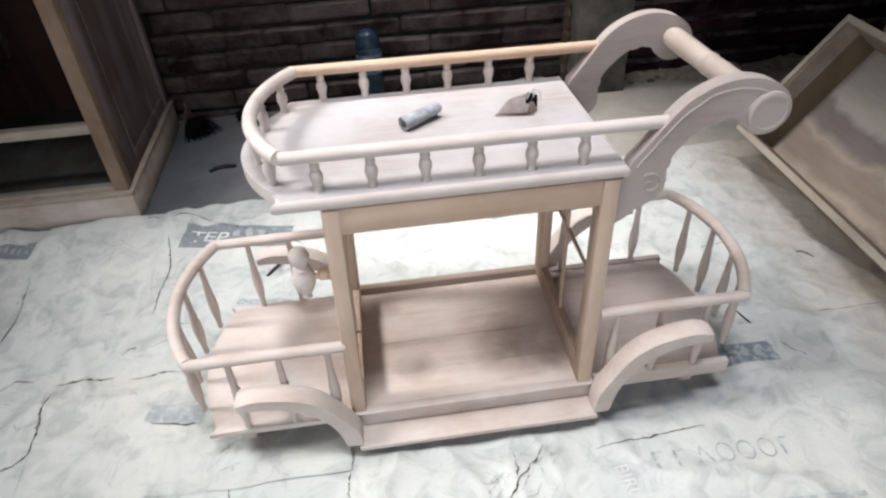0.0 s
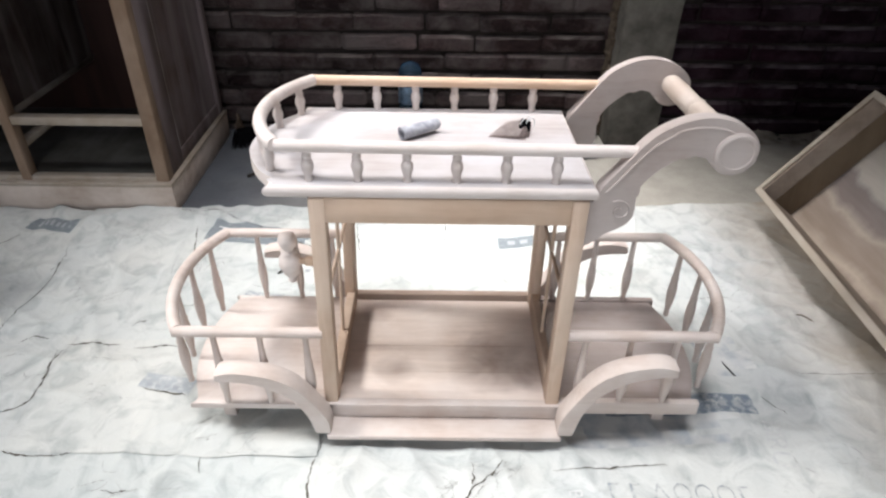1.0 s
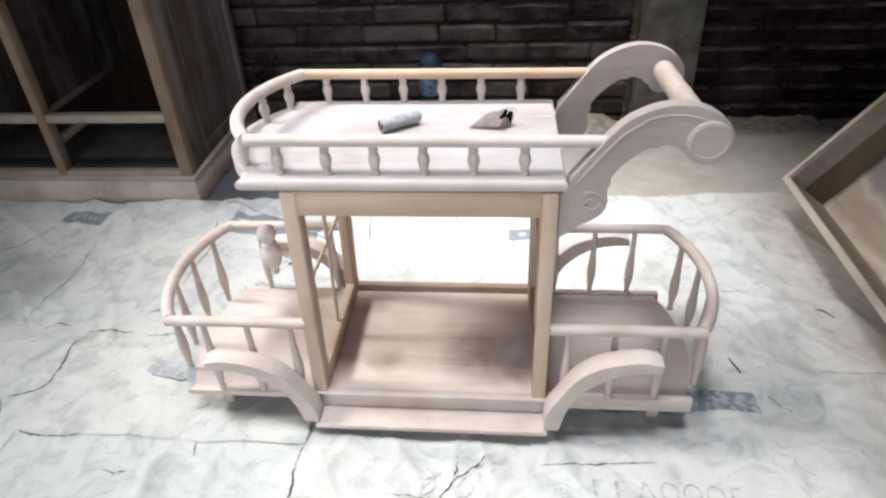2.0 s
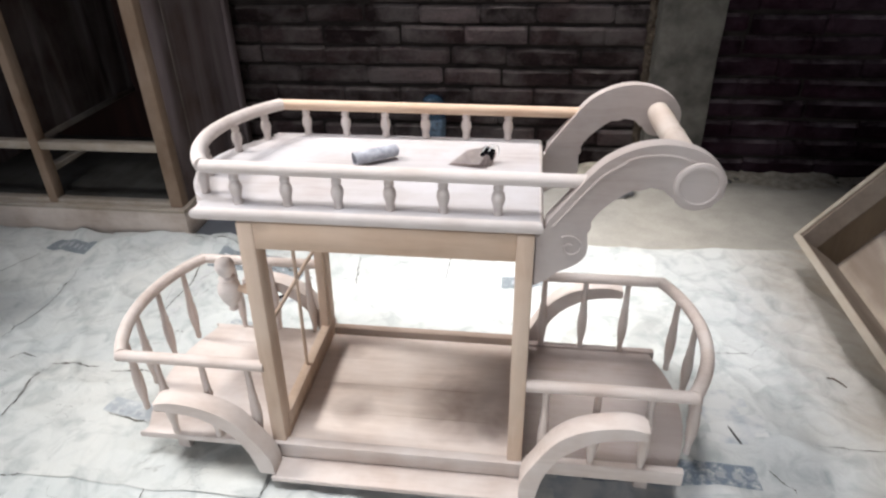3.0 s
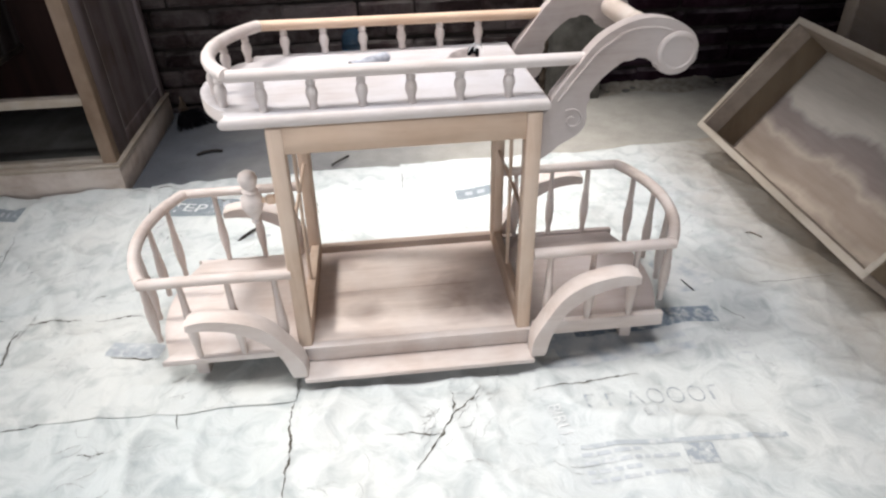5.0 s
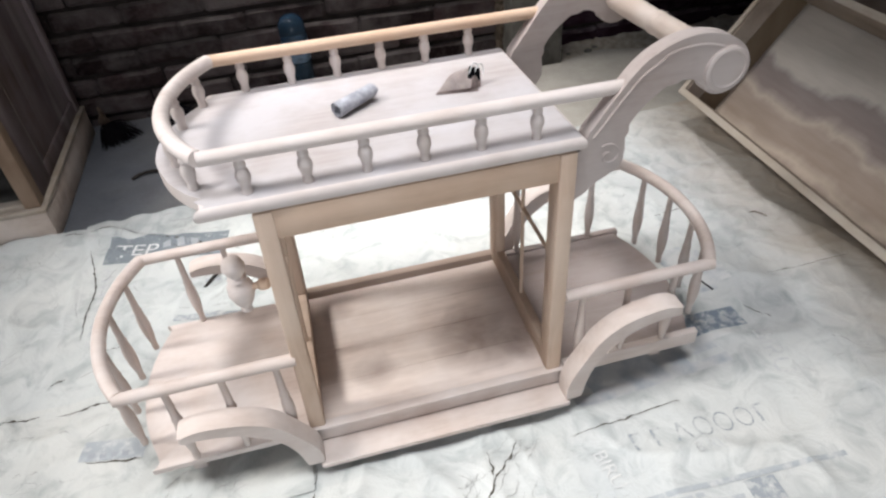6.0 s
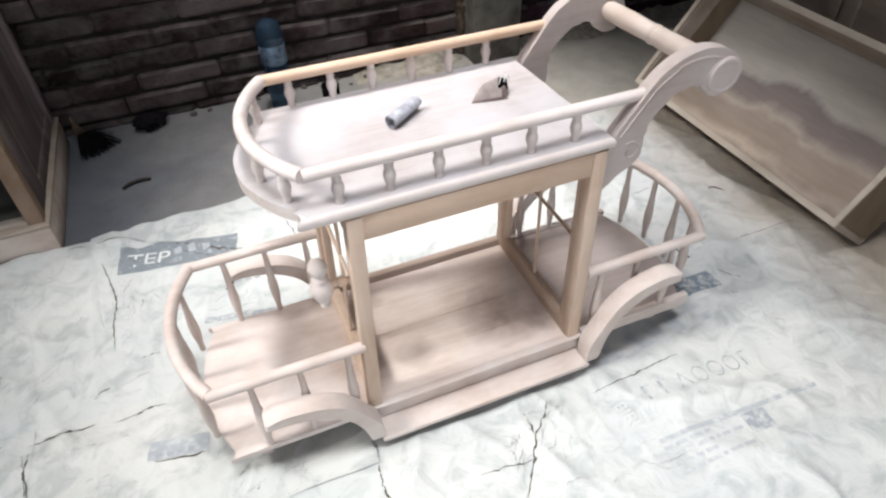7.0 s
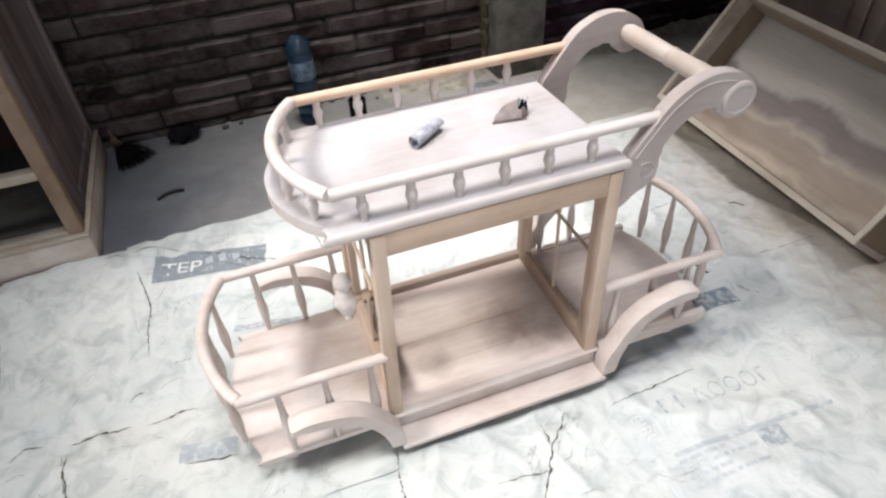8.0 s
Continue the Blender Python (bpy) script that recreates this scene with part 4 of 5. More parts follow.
def fibres(bm, n, length, spread, lean, seed):
    """A tuft of stiff bristles that fans out from the origin."""
    rnd = random.Random(seed)
    for _ in range(n):
        a, s = rnd.uniform(-spread, spread), rnd.uniform(-0.010, 0.010)
        b = rnd.uniform(-0.12, 0.20)
        l = length * rnd.uniform(0.75, 1.05)
        p0 = Vector((0, s, 0.022 + rnd.uniform(-0.008, 0.008)))
        d = Vector((math.cos(a), math.sin(a), b))
        sweep(bm, [p0, p0 + d * l * 0.5 + Vector((0, 0, 0.006)), p0 + d * l - Vector((0, 0, lean))], [0.0022, 0.0020, 0.0008], 4)
    for vv in bm.verts:
        vv.co.z = max(vv.co.z, 0.001)


brush = thing("fibre_brush", (-0.655, 2.535, -0.006), "black fibre hand brush lying beside the cabinet", "brush")
bm = B()
fibres(bm, 220, 0.15, 0.55, 0.02, 3)
part("bristles", bm, DARK, brush)
bm = B()
sweep(bm, [(0.012, 0, 0.026), (-0.02, 0.0, 0.034), (-0.035, 0.01, 0.05)], [0.022, 0.018, 0.010], 12)
part("binding", bm, STEEL, brush)
bm = B()
sweep(bm, spline([(-0.03, 0.006, 0.046), (-0.05, 0.012, 0.07), (-0.062, 0.014, 0.09)], 4), 0.007, 8)
part("handle", bm, STEEL, brush, "brown wooden handle")
brush.rotation_euler = (0, 0, radians(-58))

clump = thing("fibre_clump", (-0.41, 2.52, -0.006), "dark ragged clump of coconut fibre by the wall", "fibre clump")
bm = B()
bmesh.ops.create_icosphere(bm, subdivisions=3, radius=1)
for vv in bm.verts:
    d = 1 + 0.4 * noise.noise(vv.co * 2.3) + 0.3 * noise.noise(vv.co * 7)
    vv.co = Vector((vv.co.x * 0.055 * d, vv.co.y * 0.04 * d, max(0.0, 0.026 + vv.co.z * 0.03 * d)))
rnd = random.Random(5)
for _ in range(60):
    a = rnd.uniform(0, 6.28)
    p = Vector((0.04 * math.cos(a), 0.03 * math.sin(a), rnd.uniform(0.008, 0.04)))
    sweep(bm, [p, p + Vector((0.03 * math.cos(a + rnd.uniform(-0.6, 0.6)), 0.025 * math.sin(a), rnd.uniform(-0.006, 0.01)))], [0.0015, 0.0005], 4)
part("matted_fibre", bm, DARK, clump)


def twig(pts, r, label):
    t = thing("twig", (*pts[0][:2], pts[0][2]), label, "twig", "loose twigs")
    o = Vector(pts[0])
    part("stick", sweep(B(), [Vector(p) - o for p in spline(pts, 5)], r, 7), TWIG, t)


twig([(-0.525, 2.135, 0.001), (-0.50, 2.152, 0.004), (-0.465, 2.160, 0.004), (-0.435, 2.158, 0.001)], 0.0055, "short bent black twig on the cement")
twig([(-0.015, 1.965, 0.006), (0.012, 1.99, 0.010), (0.042, 2.03, 0.006)], 0.0042, "short straight dark twig by the paper edge")
twig([(-0.27, 1.50, 0.009), (-0.245, 1.535, 0.013), (-0.21, 1.58, 0.010)], 0.0045, "short dark twig on the paper sacks")
twig([(0.912, 1.235, 0.008), (0.925, 1.165, 0.012), (0.955, 1.08, 0.008)], 0.0021, "thin dark twig on the paper sacks")

# ---- flattened paper flour sacks ----
def relief(x, y):
    """Creased, softly bulging lie of the papers."""
    p = Vector((x, y, 0.3))
    h = 0.0055 * noise.noise(p * 2.6) + 0.0042 * noise.noise(p * 7.3) + 0.0016 * noise.noise(p * 19)
    r = 1 - abs(noise.noise(p * 5.1 + Vector((3, 1, 0))))
    q = 1 - abs(noise.noise(p * 2.7 + Vector((7, 4, 2))))
    edge = max(0, min(1, (y - 1.60) / 0.18)) * max(0, min(1, (-0.25 - x) / 0.25))      # pushed up against the cabinet
    h += edge * (0.018 * abs(noise.noise(p * 8.3)) + 0.009 * noise.noise(p * 17))
    c = 1 - abs(noise.noise(p * 11.0 + Vector((1, 8, 5))))
    h += 0.0042 * c ** 10 * max(0, 0.35 + noise.noise(p * 2.1 + Vector((5, 0, 9)))) 
    if -0.62 < x < -0.15:      # a long raised fold over the title block
        across = (y - 1.845 + 0.208 * min(1, max(0, (x + 0.60) / 0.43))) * 0.9
        h += 0.014 * math.exp(-((across - 0.008) / 0.011) ** 2) * min(1, (x + 0.62) / 0.05, (-0.15 - x) / 0.06)
    return h + 0.0066 * r ** 6 + 0.0085 * q ** 12


SACKS = [
    # x0, x1, y0, y1 and the layer it lies on
    (-1.62, -0.93, 1.20, 1.866, 0, 4), (-0.96, -0.59, 1.175, 1.868, 1, -3), (-0.615, -0.055, 1.19, 1.895, 2, -2), (-0.09, 0.235, 1.18, 1.925, 1, 1), (0.225, 0.80, 1.06, 1.93, 2, 1), (0.78, 1.60, 1.05, 1.962, 1, -8),
    (-1.60, -0.735, 0.50, 1.215, 2, -2), (-0.77, -0.045, 0.845, 1.20, 2, 1), (-0.08, 0.47, 0.82, 1.20, 0, 0), (0.445, 0.985, 0.42, 1.095, 3, -1), (0.96, 1.75, 0.30, 1.115, 2, 1),
    (-1.50, -0.60, -0.10, 0.56, 1, 2), (-0.80, -0.045, 0.05, 0.87, 1, -1), (-0.06, 0.465, 0.10, 0.84, 1, 1), (0.43, 1.0, -0.25, 0.44, 1, 0), (0.97, 1.7, -0.35, 0.33, 0, 0),
]


def sack(x0, x1, y0, y1, layer, skew, k):
    cx, cy = (x0 + x1) / 2, (y0 + y1) / 2
    s = thing("paper_sack", (cx, cy, 0), "flattened off-white printed paper flour sack spread on the floor", "paper sack", "paper sacks on the floor")
    nx, ny = max(10, int((x1 - x0) / 0.0065)), max(10, int((y1 - y0) / 0.0065))
    bm = B()
    rows = []
    for i in range(nx + 1):
        row = []
        for j in range(ny + 1):
            x, y = x0 + (x1 - x0) * i / nx, y0 + (y1 - y0) * j / ny
            x += 0.01 * skew * (y - cy) + 0.006 * noise.noise(Vector((x * 6, y * 6, k))) * (1 if 0 < i < nx else 1.5)
            y += 0.01 * skew * (cx - x) + 0.006 * noise.noise(Vector((x * 6, y * 6, k + 9.5)))
            e = min(i, nx - i) * (x1 - x0) / nx, min(j, ny - j) * (y1 - y0) / ny
            curl = 0.0045 * math.exp(-min(e) / 0.018) * max(0, noise.noise(Vector((x * 4, y * 4, k + 3))) + 0.15)
            row.append(bm.verts.new((x - cx, y - cy, 0.0016 + 0.0016 * layer + max(relief(x, y), -0.004) + 0.004 + curl - 0.004)))
        rows.append(row)
    for i in range(nx):
        for j in range(ny):
            bm.faces.new((rows[i][j], rows[i + 1][j], rows[i + 1][j + 1], rows[i][j + 1]))
    part("sheet", bm, PAPER, s, "", 60)
    return s, cx, cy, layer


made = [sack(*row, k) for k, row in enumerate(SACKS)]


def lie(x, y, layer, lift=0.0022):
    return 0.0016 + 0.0016 * layer + max(relief(x, y), -0.004) + lift


def printed(k, name, quads_, material, label="", lift=0.0014):
    """Flat printed shapes draped on sack k; each is x0, y0, x1, y1, height of the stroke."""
    s, cx, cy, layer = made[k]
    bm = B()
    for (xa, ya), (xb, yb), wide in quads_:
        d = Vector((xb - xa, yb - ya))
        n = Vector((-d.y, d.x)).normalized() * wide / 2
        steps = max(2, int(d.length / 0.004))
        across = max(1, round(wide / 0.004))
        grid = []
        for i in range(steps + 1):
            c = Vector((xa, ya)) + d * i / steps
            grid.append([])
            for j in range(across + 1):
                q = c + n * (2 * j / across - 1)
                grid[-1].append(bm.verts.new((q.x - cx, q.y - cy, lie(q.x, q.y, layer, lift))))
        for i in range(steps):
            for j in range(across):
                bm.faces.new((grid[i][j], grid[i + 1][j], grid[i + 1][j + 1], grid[i][j + 1]))
    return part(name, bm, material, s, label, 60)


def letter_bars(k, x, y, dx, dy, wide, high, n):
    """A row of pale bars where worn letters stand."""
    for i in range(n):
        printed(k, "letter_bar", [((x + dx * i, y + dy * i), (x + dx * i + wide, y + dy * i), high)], INK_RUBBED, "", 0.0021)


def lettered(k, text, at, size, turn, material, label="", lift=0.0020):
    """Letters in the built-in font, laid flat on sack k."""
    s, cx, cy, layer = made[k]
    cu = bpy.data.curves.new("print", "FONT")
    cu.body, cu.size, cu.extrude = text, size, 0.0
    tmp = bpy.data.objects.new("print", cu)
    scene.collection.objects.link(tmp)
    me = bpy.data.meshes.new_from_object(tmp.evaluated_get(bpy.context.evaluated_depsgraph_get()))
    bpy.data.objects.remove(tmp)
    m = Matrix.Translation((*at, 0)) @ Matrix.Rotation(radians(turn), 4, "Z")
    for vv in me.vertices:
        p = m @ vv.co
        vv.co = (p.x - cx, p.y - cy, lie(p.x, p.y, layer, lift))
    me.materials.append(material)
    ob = new("lettering", me)
    ob.parent = s
    return tagged(ob, label)


# grey title block with pale letters
printed(2, "title_block", [((-0.543, 1.738), (-0.215, 1.686), 0.104)], INK_BLOCK, "dark grey printed title block")
lettered(2, "TEP", (-0.526, 1.705), 0.074, -9, INK_WHITE, "pale printed letters", 0.0026)
letter_bars(2, -0.392, 1.722, 0.040, -0.0072, 0.022, 0.022, 3)
for i in range(10):
    printed(2, "side_print", [((-0.547, 1.655 - 0.03 * i), (-0.525, 1.653 - 0.03 * i), 0.018)], INK_GHOST)
printed(2, "faint_print", [((-0.34, 1.40), (-0.16, 1.37), 0.02)], INK_FAINT)
letter_bars(2, -0.27, 1.53, 0.026, -0.005, 0.015, 0.016, 4)
printed(0, "title_block", [((-1.15, 1.775), (-0.99, 1.745), 0.07)], INK_BLOCK, "dark grey printed title block")
letter_bars(0, -1.12, 1.772, 0.020, -0.004, 0.010, 0.026, 5)
printed(4, "title_block", [((0.40, 1.682), (0.525, 1.686), 0.062)], INK_BLOCK, "dark grey printed title block")
letter_bars(4, 0.43, 1.684, 0.040, 0.0, 0.024, 0.022, 2)
printed(7, "title_block", [((-0.50, 1.058), (-0.375, 1.038), 0.048)], INK_PALE, "grey printed block")
letter_bars(7, -0.485, 1.041, 0.022, -0.0034, 0.013, 0.010, 4)
printed(9, "title_block", [((0.60, 0.995), (0.958, 1.005), 0.062)], INK_BLUE, "dark blue-grey printed block")
letter_bars(9, 0.872, 1.001, 0.034, 0.0, 0.018, 0.018, 2)
def brand_shape(kind, x, y):
    """A plain stand-in for one worn capital: a bar or a wedge."""
    if kind == "bar":
        return [((x + 0.004, y - 0.021), (x + 0.004, y + 0.021), 0.006), ((x + 0.006, y + 0.019), (x + 0.022, y + 0.019), 0.004)]
    return [((x, y - 0.021), (x + 0.015, y + 0.021), 0.004), ((x + 0.015, y + 0.021), (x + 0.030, y - 0.021), 0.005)]


def brand_ring(k, x, y):
    s, cx, cy, layer = made[k]
    bm = B()
    loops = [[(x + 0.017 + r * 0.76 * math.cos(a), y + r * math.sin(a)) for a in np.linspace(0, 2 * math.pi, 24, endpoint=False)] for r in (0.0195, 0.0235)]
    inner, outer = [[bm.verts.new((px - cx, py - cy, lie(px, py, layer, 0.0017))) for px, py in loop] for loop in loops]
    for i in range(24):
        bm.faces.new((inner[i], outer[i], outer[(i + 1) % 24], inner[(i + 1) % 24]))
    part("brand_mark", bm, INK_FAINT, s, "faint grey brand shape", 60)


for i, kind in enumerate(("bar", "bar", "wedge", "ring", "ring", "ring", "bar")):
    x, y = 0.566 + 0.0445 * i, 0.765 - 0.001 * i
    if kind == "ring":
        brand_ring(9, x, y)
    else:
        printed(9, "brand_mark", brand_shape(kind, x, y), INK_FAINT, "faint grey brand shape", 0.0017)
lettered(9, "BIRU", (0.672, 0.706), 0.034, 0, INK_GHOST, "faint grey printed word")
lettered(9, "BIRU", (0.483, 0.768), 0.040, -84, INK_GHOST, "faint grey printed word")
lettered(9, "BIRU", (0.952, 0.955), 0.060, -97, INK_GHOST, "faint grey printed word")
printed(9, "printed_rule", [((0.523, 0.649), (0.94, 0.636), 0.011)], INK_PALE)
rnd = random.Random(17)
for i in range(4):
    x, y, words = 0.52, 0.630 - 0.020 * i, []
    while x < 0.63 + 0.06 * (i % 2):
        wide = rnd.uniform(0.010, 0.032)
        words.append(((x, y), (x + wide, y - 0.03 * wide), 0.009))
        x += wide + 0.007
    printed(9, "small_print", words, INK_GREY, "faint line of small print")
# the trolley's shadow to its right, laid on the papers as smears
for i in range(7):
    y = 0.885 + 0.021 * i
    printed(9, "ink_smear", [((0.49 + rnd.uniform(0, 0.06), y), (0.80 + rnd.uniform(-0.06, 0.12), y + 0.018), rnd.uniform(0.022, 0.027))], SHADOW_SMEAR, "blue-grey smeared ink with the trolley's shadow painted in", 0.0007 + 0.00004 * i)
for i in range(6):
    y = 1.105 + 0.026 * i
    printed(5, "ink_smear", [((0.865 + rnd.uniform(0, 0.03), y), (0.975 + rnd.uniform(-0.03, 0.04), y + 0.014), rnd.uniform(0.024, 0.03))], SHADOW_SMEAR, "blue-grey smeared ink with the trolley's shadow painted in", 0.0007 + 0.00004 * i)
printed(9, "faint_print", [((0.72, 0.610), (0.78, 0.608), 0.05)], INK_FAINT)


def ragged(k, bm, pts, wide, per=9):
    """A dark jagged sliver along points, laid on sack k."""
    s, cx, cy, layer = made[k]
    pts = spline(pts, per)
    a, b = [], []
    n = len(pts) - 1
    for i, (x, y) in enumerate(pts):
        d = Vector(pts[min(i + 1, n)]) - Vector(pts[max(i - 1, 0)])
        side = Vector((-d.y, d.x)).normalized()
        x, y = Vector((x, y)) + side * (0.0045 * noise.noise(Vector((x * 70, y * 70, k))) + 0.0025 * noise.noise(Vector((x * 210, y * 210, k))))
        q = side * wide * (0.10 + abs(math.sin(math.pi * i / n)) ** 0.7 * max(0.12, 0.45 + 1.1 * noise.noise(Vector((x * 95, y * 95, 1)))))
        for sign, out in ((1, a), (-1, b)):
            px, py = x + sign * q.x, y + sign * q.y
            out.append(bm.verts.new((px - cx, py - cy, lie(px, py, layer, 0.0015))))
    for i in range(n):
        bm.faces.new((a[i], a[i + 1], b[i + 1], b[i]))


def dark_line(k, pts, wide):
    """A tear or a deep crease, its shadow painted as a dark sliver."""
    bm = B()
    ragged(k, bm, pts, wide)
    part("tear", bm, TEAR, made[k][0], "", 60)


def crinkle(k, x, y, reach, n, seed, turn):
    """A crushed spot: short broken creases, drawn as painted shade, that run mostly one way."""
    rnd = random.Random(seed)
    bm = B()
    for _ in range(n):
        a = turn + rnd.gauss(0, 0.45)
        long = rnd.uniform(0.010, 0.036)
        px, py = x + rnd.gauss(0, reach / 2.2), y + rnd.gauss(0, reach / 2.8)
        bend = rnd.uniform(-0.5, 0.5)
        pts = [(px + long * t * math.cos(a + bend * t), py + long * t * math.sin(a + bend * t)) for t in (-1, -0.3, 0.4, 1)]
        ragged(k, bm, pts, rnd.uniform(0.0004, 0.0014), 5)
    tagged(part("creases", bm, FOLD, made[k][0], "", 60), "fine creases with their shade painted grey", kind="stuff")


dark_line(13, [(-0.036, 0.885), (-0.052, 0.82), (-0.053, 0.77), (-0.046, 0.71), (-0.052, 0.655), (-0.05, 0.58)], 0.0032)
dark_line(12, [(-0.60, 0.845), (-0.56, 0.852), (-0.50, 0.866)], 0.004)
dark_line(7, [(-0.745, 1.184), (-0.68, 1.185), (-0.608, 1.180)], 0.004)
dark_line(7, [(-0.57, 1.173), (-0.521, 1.168), (-0.494, 1.178), (-0.452, 1.173)], 0.003)
dark_line(7, [(-0.489, 1.029), (-0.428, 1.018), (-0.381, 1.012)], 0.0028)
dark_line(2, [(-0.605, 1.268), (-0.59, 1.276), (-0.574, 1.276)], 0.0028)
dark_line(2, [(-0.541, 1.273), (-0.51, 1.282), (-0.482, 1.283)], 0.0018)
dark_line(2, [(-0.50, 1.343), (-0.475, 1.342), (-0.45, 1.338)], 0.0016)
dark_line(2, [(-0.592, 1.755), (-0.573, 1.677), (-0.557, 1.584), (-0.565, 1.506), (-0.563, 1.395)], 0.003)
dark_line(1, [(-0.683, 1.851), (-0.65, 1.845), (-0.621, 1.84)], 0.004)
dark_line(2, [(-0.60, 1.842), (-0.52, 1.818), (-0.446, 1.785), (-0.38, 1.745), (-0.267, 1.683), (-0.18, 1.637)], 0.0042)
dark_line(2, [(-0.397, 1.742), (-0.303, 1.672), (-0.243, 1.634)], 0.002)
dark_line(6, [(-0.75, 1.165), (-0.753, 1.11), (-0.751, 1.06)], 0.003)
dark_line(0, [(-0.945, 1.41), (-0.95, 1.52), (-0.93, 1.63)], 0.0022)
dark_line(13, [(0.20, 0.64), (0.235, 0.69), (0.257, 0.718), (0.28, 0.755), (0.298, 0.777), (0.33, 0.808), (0.355, 0.838)], 0.003)
dark_line(13, [(0.257, 0.718), (0.20, 0.725), (0.14, 0.735)], 0.0018)
dark_line(13, [(0.285, 0.76), (0.29, 0.80), (0.287, 0.83)], 0.0018)
dark_line(9, [(0.46, 0.815), (0.56, 0.822), (0.64, 0.829), (0.706, 0.831)], 0.002)
dark_line(4, [(0.232, 1.86), (0.229, 1.77), (0.227, 1.66)], 0.0022)
dark_line(3, [(-0.066, 1.80), (-0.055, 1.70), (-0.037, 1.61)], 0.002)
dark_line(10, [(1.10, 1.108), (1.20, 1.109), (1.33, 1.104)], 0.0018)
dark_line(12, [(-0.29, 0.95 - 0.06), (-0.30, 0.85), (-0.285, 0.80)], 0.0018)
dark_line(12, [(-0.47, 0.755), (-0.44, 0.75), (-0.42, 0.757)], 0.003)

dark_line(1, [(-0.951, 1.19), (-0.954, 1.289), (-0.934, 1.425), (-0.938, 1.513), (-0.955, 1.628)], 0.0024)
dark_line(0, [(-1.307, 1.544), (-1.215, 1.588), (-1.152, 1.699)], 0.003)
dark_line(6, [(-0.761, 1.163), (-0.746, 1.065), (-0.749, 0.992), (-0.788, 0.96), (-0.834, 0.952)], 0.0028)
dark_line(6, [(-0.834, 0.946), (-0.794, 0.874), (-0.782, 0.82)], 0.0028)
dark_line(12, [(-0.758, 0.878), (-0.742, 0.793), (-0.726, 0.725)], 0.0026)
dark_line(12, [(-0.749, 0.862), (-0.70, 0.845), (-0.658, 0.838), (-0.60, 0.842)], 0.0034)
dark_line(6, [(-1.057, 1.128), (-1.01, 1.120), (-0.975, 1.125)], 0.002)
dark_line(6, [(-0.875, 1.19), (-0.84, 1.208), (-0.803, 1.205)], 0.003)
dark_line(6, [(-0.953, 0.998), (-0.92, 1.015), (-0.886, 1.021)], 0.0016)
dark_line(10, [(0.985, 1.03), (1.005, 1.005), (1.027, 0.98)], 0.002)
dark_line(5, [(0.955, 1.40), (1.0, 1.41), (1.05, 1.42)], 0.0018)

for seed, (k, x, y, reach, n, turn) in enumerate((
        (13, 0.265, 0.735, 0.07, 15, 0.9), (13, 0.345, 0.81, 0.05, 9, 0.3), (13, 0.08, 0.55, 0.14, 10, 2.2), (12, -0.42, 0.72, 0.13, 12, 0.2), (12, -0.22, 0.52, 0.15, 10, 1.2),
        (7, -0.60, 1.02, 0.12, 13, 0.1), (7, -0.25, 0.90, 0.10, 8, 0.5), (6, -0.86, 1.06, 0.16, 14, 0.4), (6, -1.02, 0.86, 0.15, 10, 2.6), (2, -0.50, 1.56, 0.14, 18, 1.5),
        (2, -0.32, 1.81, 0.10, 20, 0.1), (2, -0.53, 1.82, 0.07, 16, 1.2), (1, -0.78, 1.72, 0.12, 18, 1.6), (1, -0.80, 1.40, 0.17, 12, 0.8), (0, -1.10, 1.68, 0.15, 14, 0.3),
        (2, -0.24, 1.46, 0.13, 24, 0.6), (3, 0.05, 1.62, 0.08, 8, 1.2), (9, 0.50, 0.62, 0.12, 8, 0.1), (10, 1.10, 0.80, 0.15, 8, 2.5), (5, 1.00, 1.50, 0.16, 8, 0.2))):
    crinkle(k, x, y, reach, n, seed, turn)

clip_ = thing("wire_scrap", (1.227, 1.325, 0.010), "tiny dark twisted scrap on the paper sacks", "scrap")
part("scrap", sweep(B(), [(-0.02, 0.012, 0.0), (-0.008, 0.006, 0.004), (0.004, -0.004, 0.002), (0.014, -0.02, 0.001)], [0.001, 0.002, 0.0018, 0.001], 6), STEEL, clip_)

# plain sacks still show their turned-over hem
for k, (s, cx, cy, layer) in enumerate(made):
    if len(s.children) == 1:
        x0, x1, y0 = SACKS[k][0] + 0.02, SACKS[k][1] - 0.02, SACKS[k][2] + 0.030
        printed(k, "folded_hem", [((x0, y0), (x1, y0), 0.034)], PAPER, "turned-over paper hem", 0.0018)

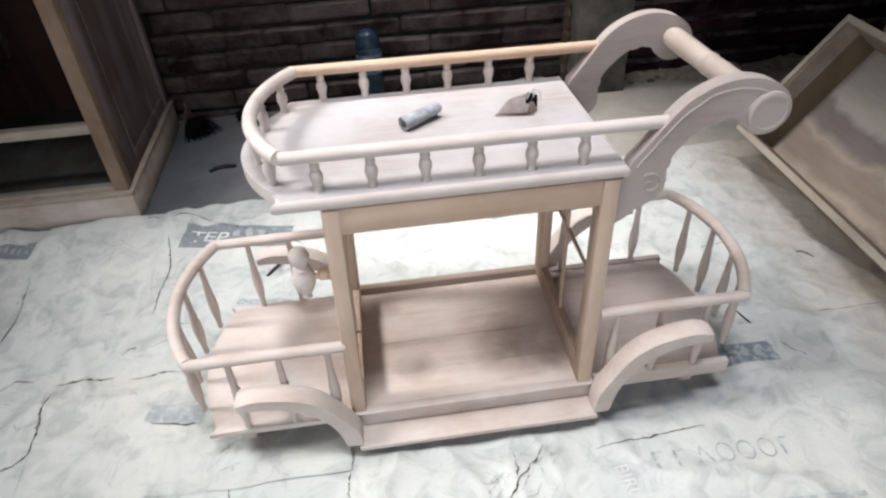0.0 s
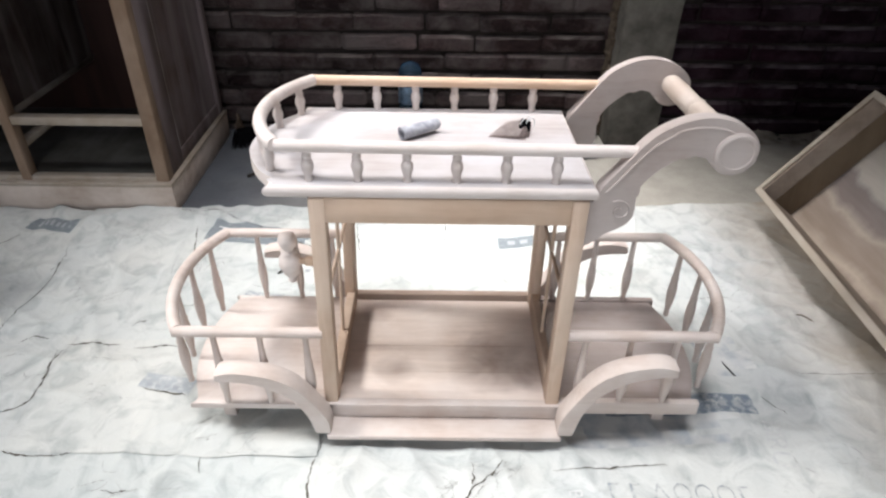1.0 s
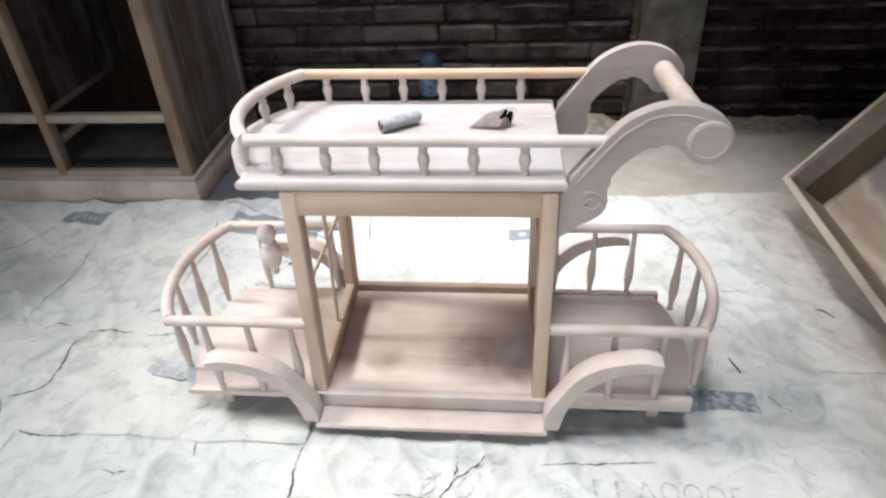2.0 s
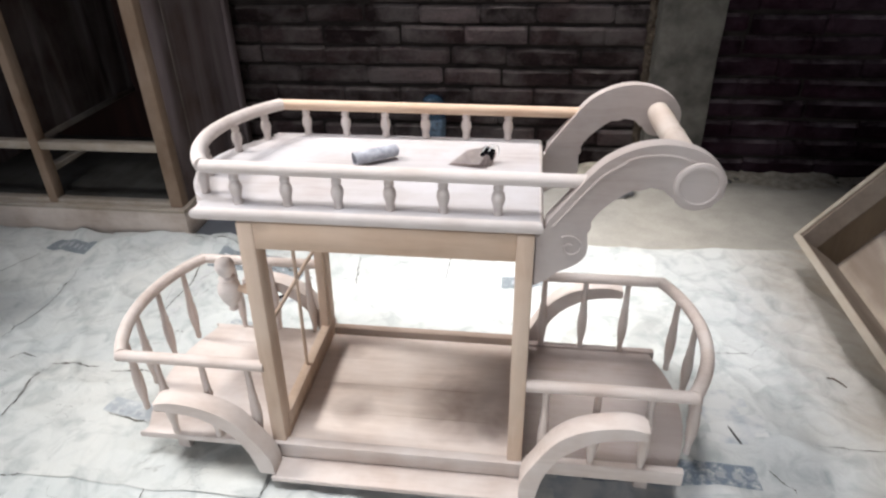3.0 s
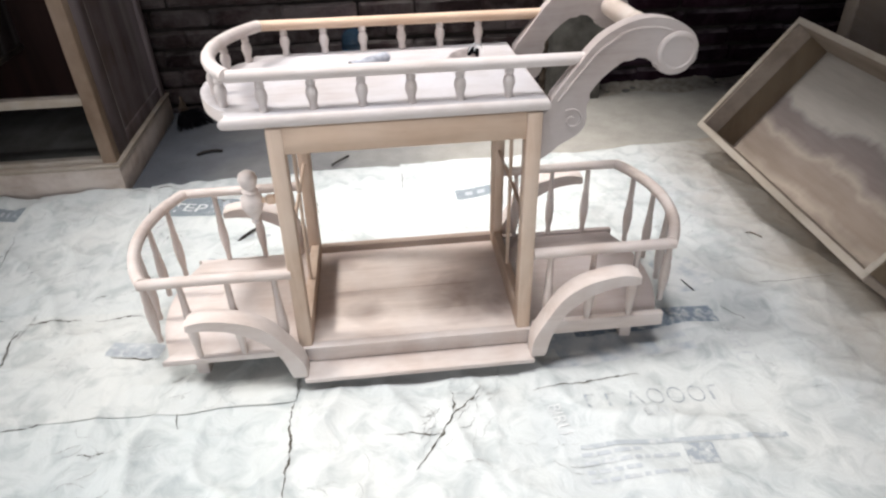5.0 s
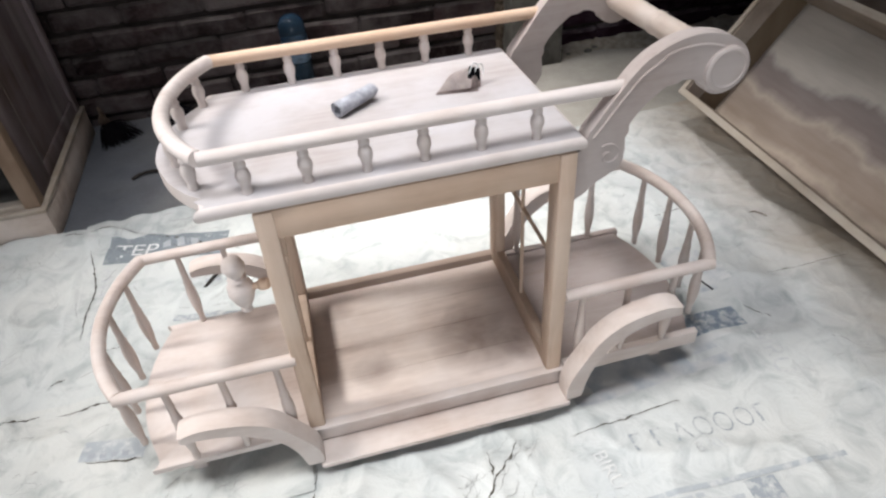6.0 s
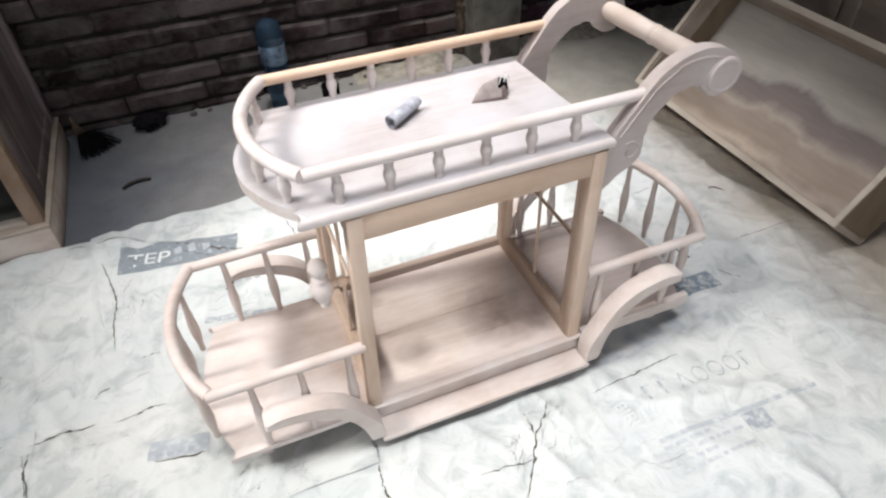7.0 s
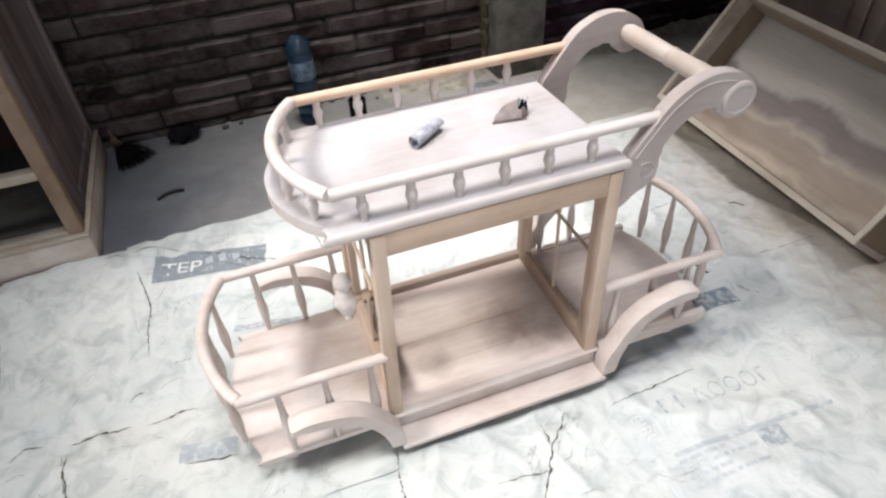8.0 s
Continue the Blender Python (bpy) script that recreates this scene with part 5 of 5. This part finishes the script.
# ---- sawdust swept against the wall ----
def drift(x0, x1, seed):
    rnd = random.Random(seed)
    t = thing("sawdust_drift", ((x0 + x1) / 2, WALL_Y - 0.06, -0.006), "pale sawdust and shavings swept against the brick wall", "sawdust")
    bm = B()
    nx, ny = int((x1 - x0) / 0.02), 14
    grid = []
    for i in range(nx + 1):
        x = x0 + (x1 - x0) * i / nx
        ends = min(1, min(i, nx - i) / 4)
        top = (0.022 + 0.030 * noise.noise(Vector((x * 6, seed, 0))) + 0.014 * noise.noise(Vector((x * 19, seed, 3)))) * ends
        reach = 0.11 + 0.07 * noise.noise(Vector((x * 5, seed, 7)))
        row = []
        for j in range(ny + 1):
            f = j / ny
            h = max(top, 0.004) * (1 - f) ** 1.4 + 0.004 * noise.noise(Vector((x * 30, f * 5, seed))) * (1 - f)
            row.append(bm.verts.new((x - (x0 + x1) / 2, 0.06 + 0.006 - f * reach, max(h, 0.0) + 0.0025 * (1 - f) - 0.001 * f)))
        grid.append(row)
    for a, b in zip(grid, grid[1:]):
        for q in range(ny):
            bm.faces.new((a[q], b[q], b[q + 1], a[q + 1]))
    part("sawdust", bm, SAWDUST, t, "", 60)


drift(1.13, 1.72, 3)
drift(1.70, 2.35, 8)
drift(0.40, 0.88, 5)

# ---- debris along the foot of the wall ----
heap = B()
rnd = random.Random(11)
for _ in range(90):
    x = rnd.choice((rnd.uniform(-0.3, 2.6), rnd.gauss(1.25, 0.2)))
    y = WALL_Y - abs(rnd.gauss(0, 0.035)) - 0.005
    r = rnd.uniform(0.004, 0.014)
    if 0.70 < x < 1.15:
        x += 0.5
    bmesh.ops.create_icosphere(heap, subdivisions=1, radius=r, matrix=Matrix.Translation((x, y, r * 0.4 - 0.006)) @ Matrix.Diagonal((rnd.uniform(0.8, 1.8), 1, rnd.uniform(0.5, 0.8), 1)))
for vv in heap.verts:
    vv.co += 0.004 * noise.noise_vector(vv.co * 40)
tagged(new("rubble", mesh_of("rubble", heap, DEBRIS, 0)), "crumbs of mortar and sawdust along the wall foot", "rubble", kind="stuff")

# ---- bricks of the back wall ----
rnd = random.Random(21)
variants = []
for k in range(12):
    ln = 0.215 + 0.008 * k
    bm = B()
    rows = []
    for i in range(8):                                  # worn, uneven upper and lower arrises
        x = ln * (0, 0.05, 0.2, 0.4, 0.6, 0.8, 0.95, 1)[i] - ln / 2
        out = 0.008 if i in (0, 7) else 0.0
        n1, n2 = noise.noise(Vector((x * 23, k * 3.1, 0))), noise.noise(Vector((x * 31, k * 2.3, 5)))
        rows.append([bm.verts.new(p) for p in ((x, 0.04, 0.0), (x, 0.010 + out, 0.001 + 0.004 * n1), (x, 0.003 * n2 + out, 0.012 + 0.006 * n1), (x, 0.004 * n1 + out, 0.054 + 0.006 * n2), (x, 0.009 + out, 0.066 + 0.004 * n2), (x, 0.04, 0.067))])
    for a, b in zip(rows, rows[1:]):
        for q in range(5):
            bm.faces.new((a[q], b[q], b[q + 1], a[q + 1]))
    bm.faces.new(rows[0])
    bm.faces.new(rows[-1][::-1])
    me = mesh_of("brick", bm, BRICK, 0)
    shaded_brick = me.copy()
    shaded_brick.materials[0] = SHADED_BRICK
    variants.append((ln, me, shaded_brick))
upper = B()
for row in range(54):
    x = WEST + 0.15 - rnd.uniform(0, 0.14)
    while x < 3.4:
        ln, me, shaded_brick = variants[rnd.randrange(12)]
        cx = x + ln / 2
        z = 0.0795 * row + (0.002 if cx > 1.0 else -0.050)     # the courses break at the pillar
        deep = rnd.uniform(-0.005, 0.004) - (0.006 if cx > 1.1 else 0.0)
        if row < 12 and -0.95 < cx < 2.75:
            # right of the pillar the darker copy, with the pillar's shade in its colour
            ob = new("brick", shaded_brick if cx > 1.05 else me)
            ob.parent = wall_north
            ob.location = (cx, WALL_Y + deep, z + rnd.uniform(-0.004, 0.004))
            ob.rotation_euler = (0, rnd.uniform(-0.012, 0.012), rnd.uniform(-0.02, 0.02))
        else:
            box(upper, x, x + ln, WALL_Y + deep, WALL_Y + 0.03, z, z + 0.063)
        x += ln + rnd.choice((0.0005, 0.001, 0.002, 0.009))
ob = new("brickwork", mesh_of("brickwork", upper, BRICK, 0))
ob.parent = wall_north
tagged(ob, "dark old bricks", kind="stuff")
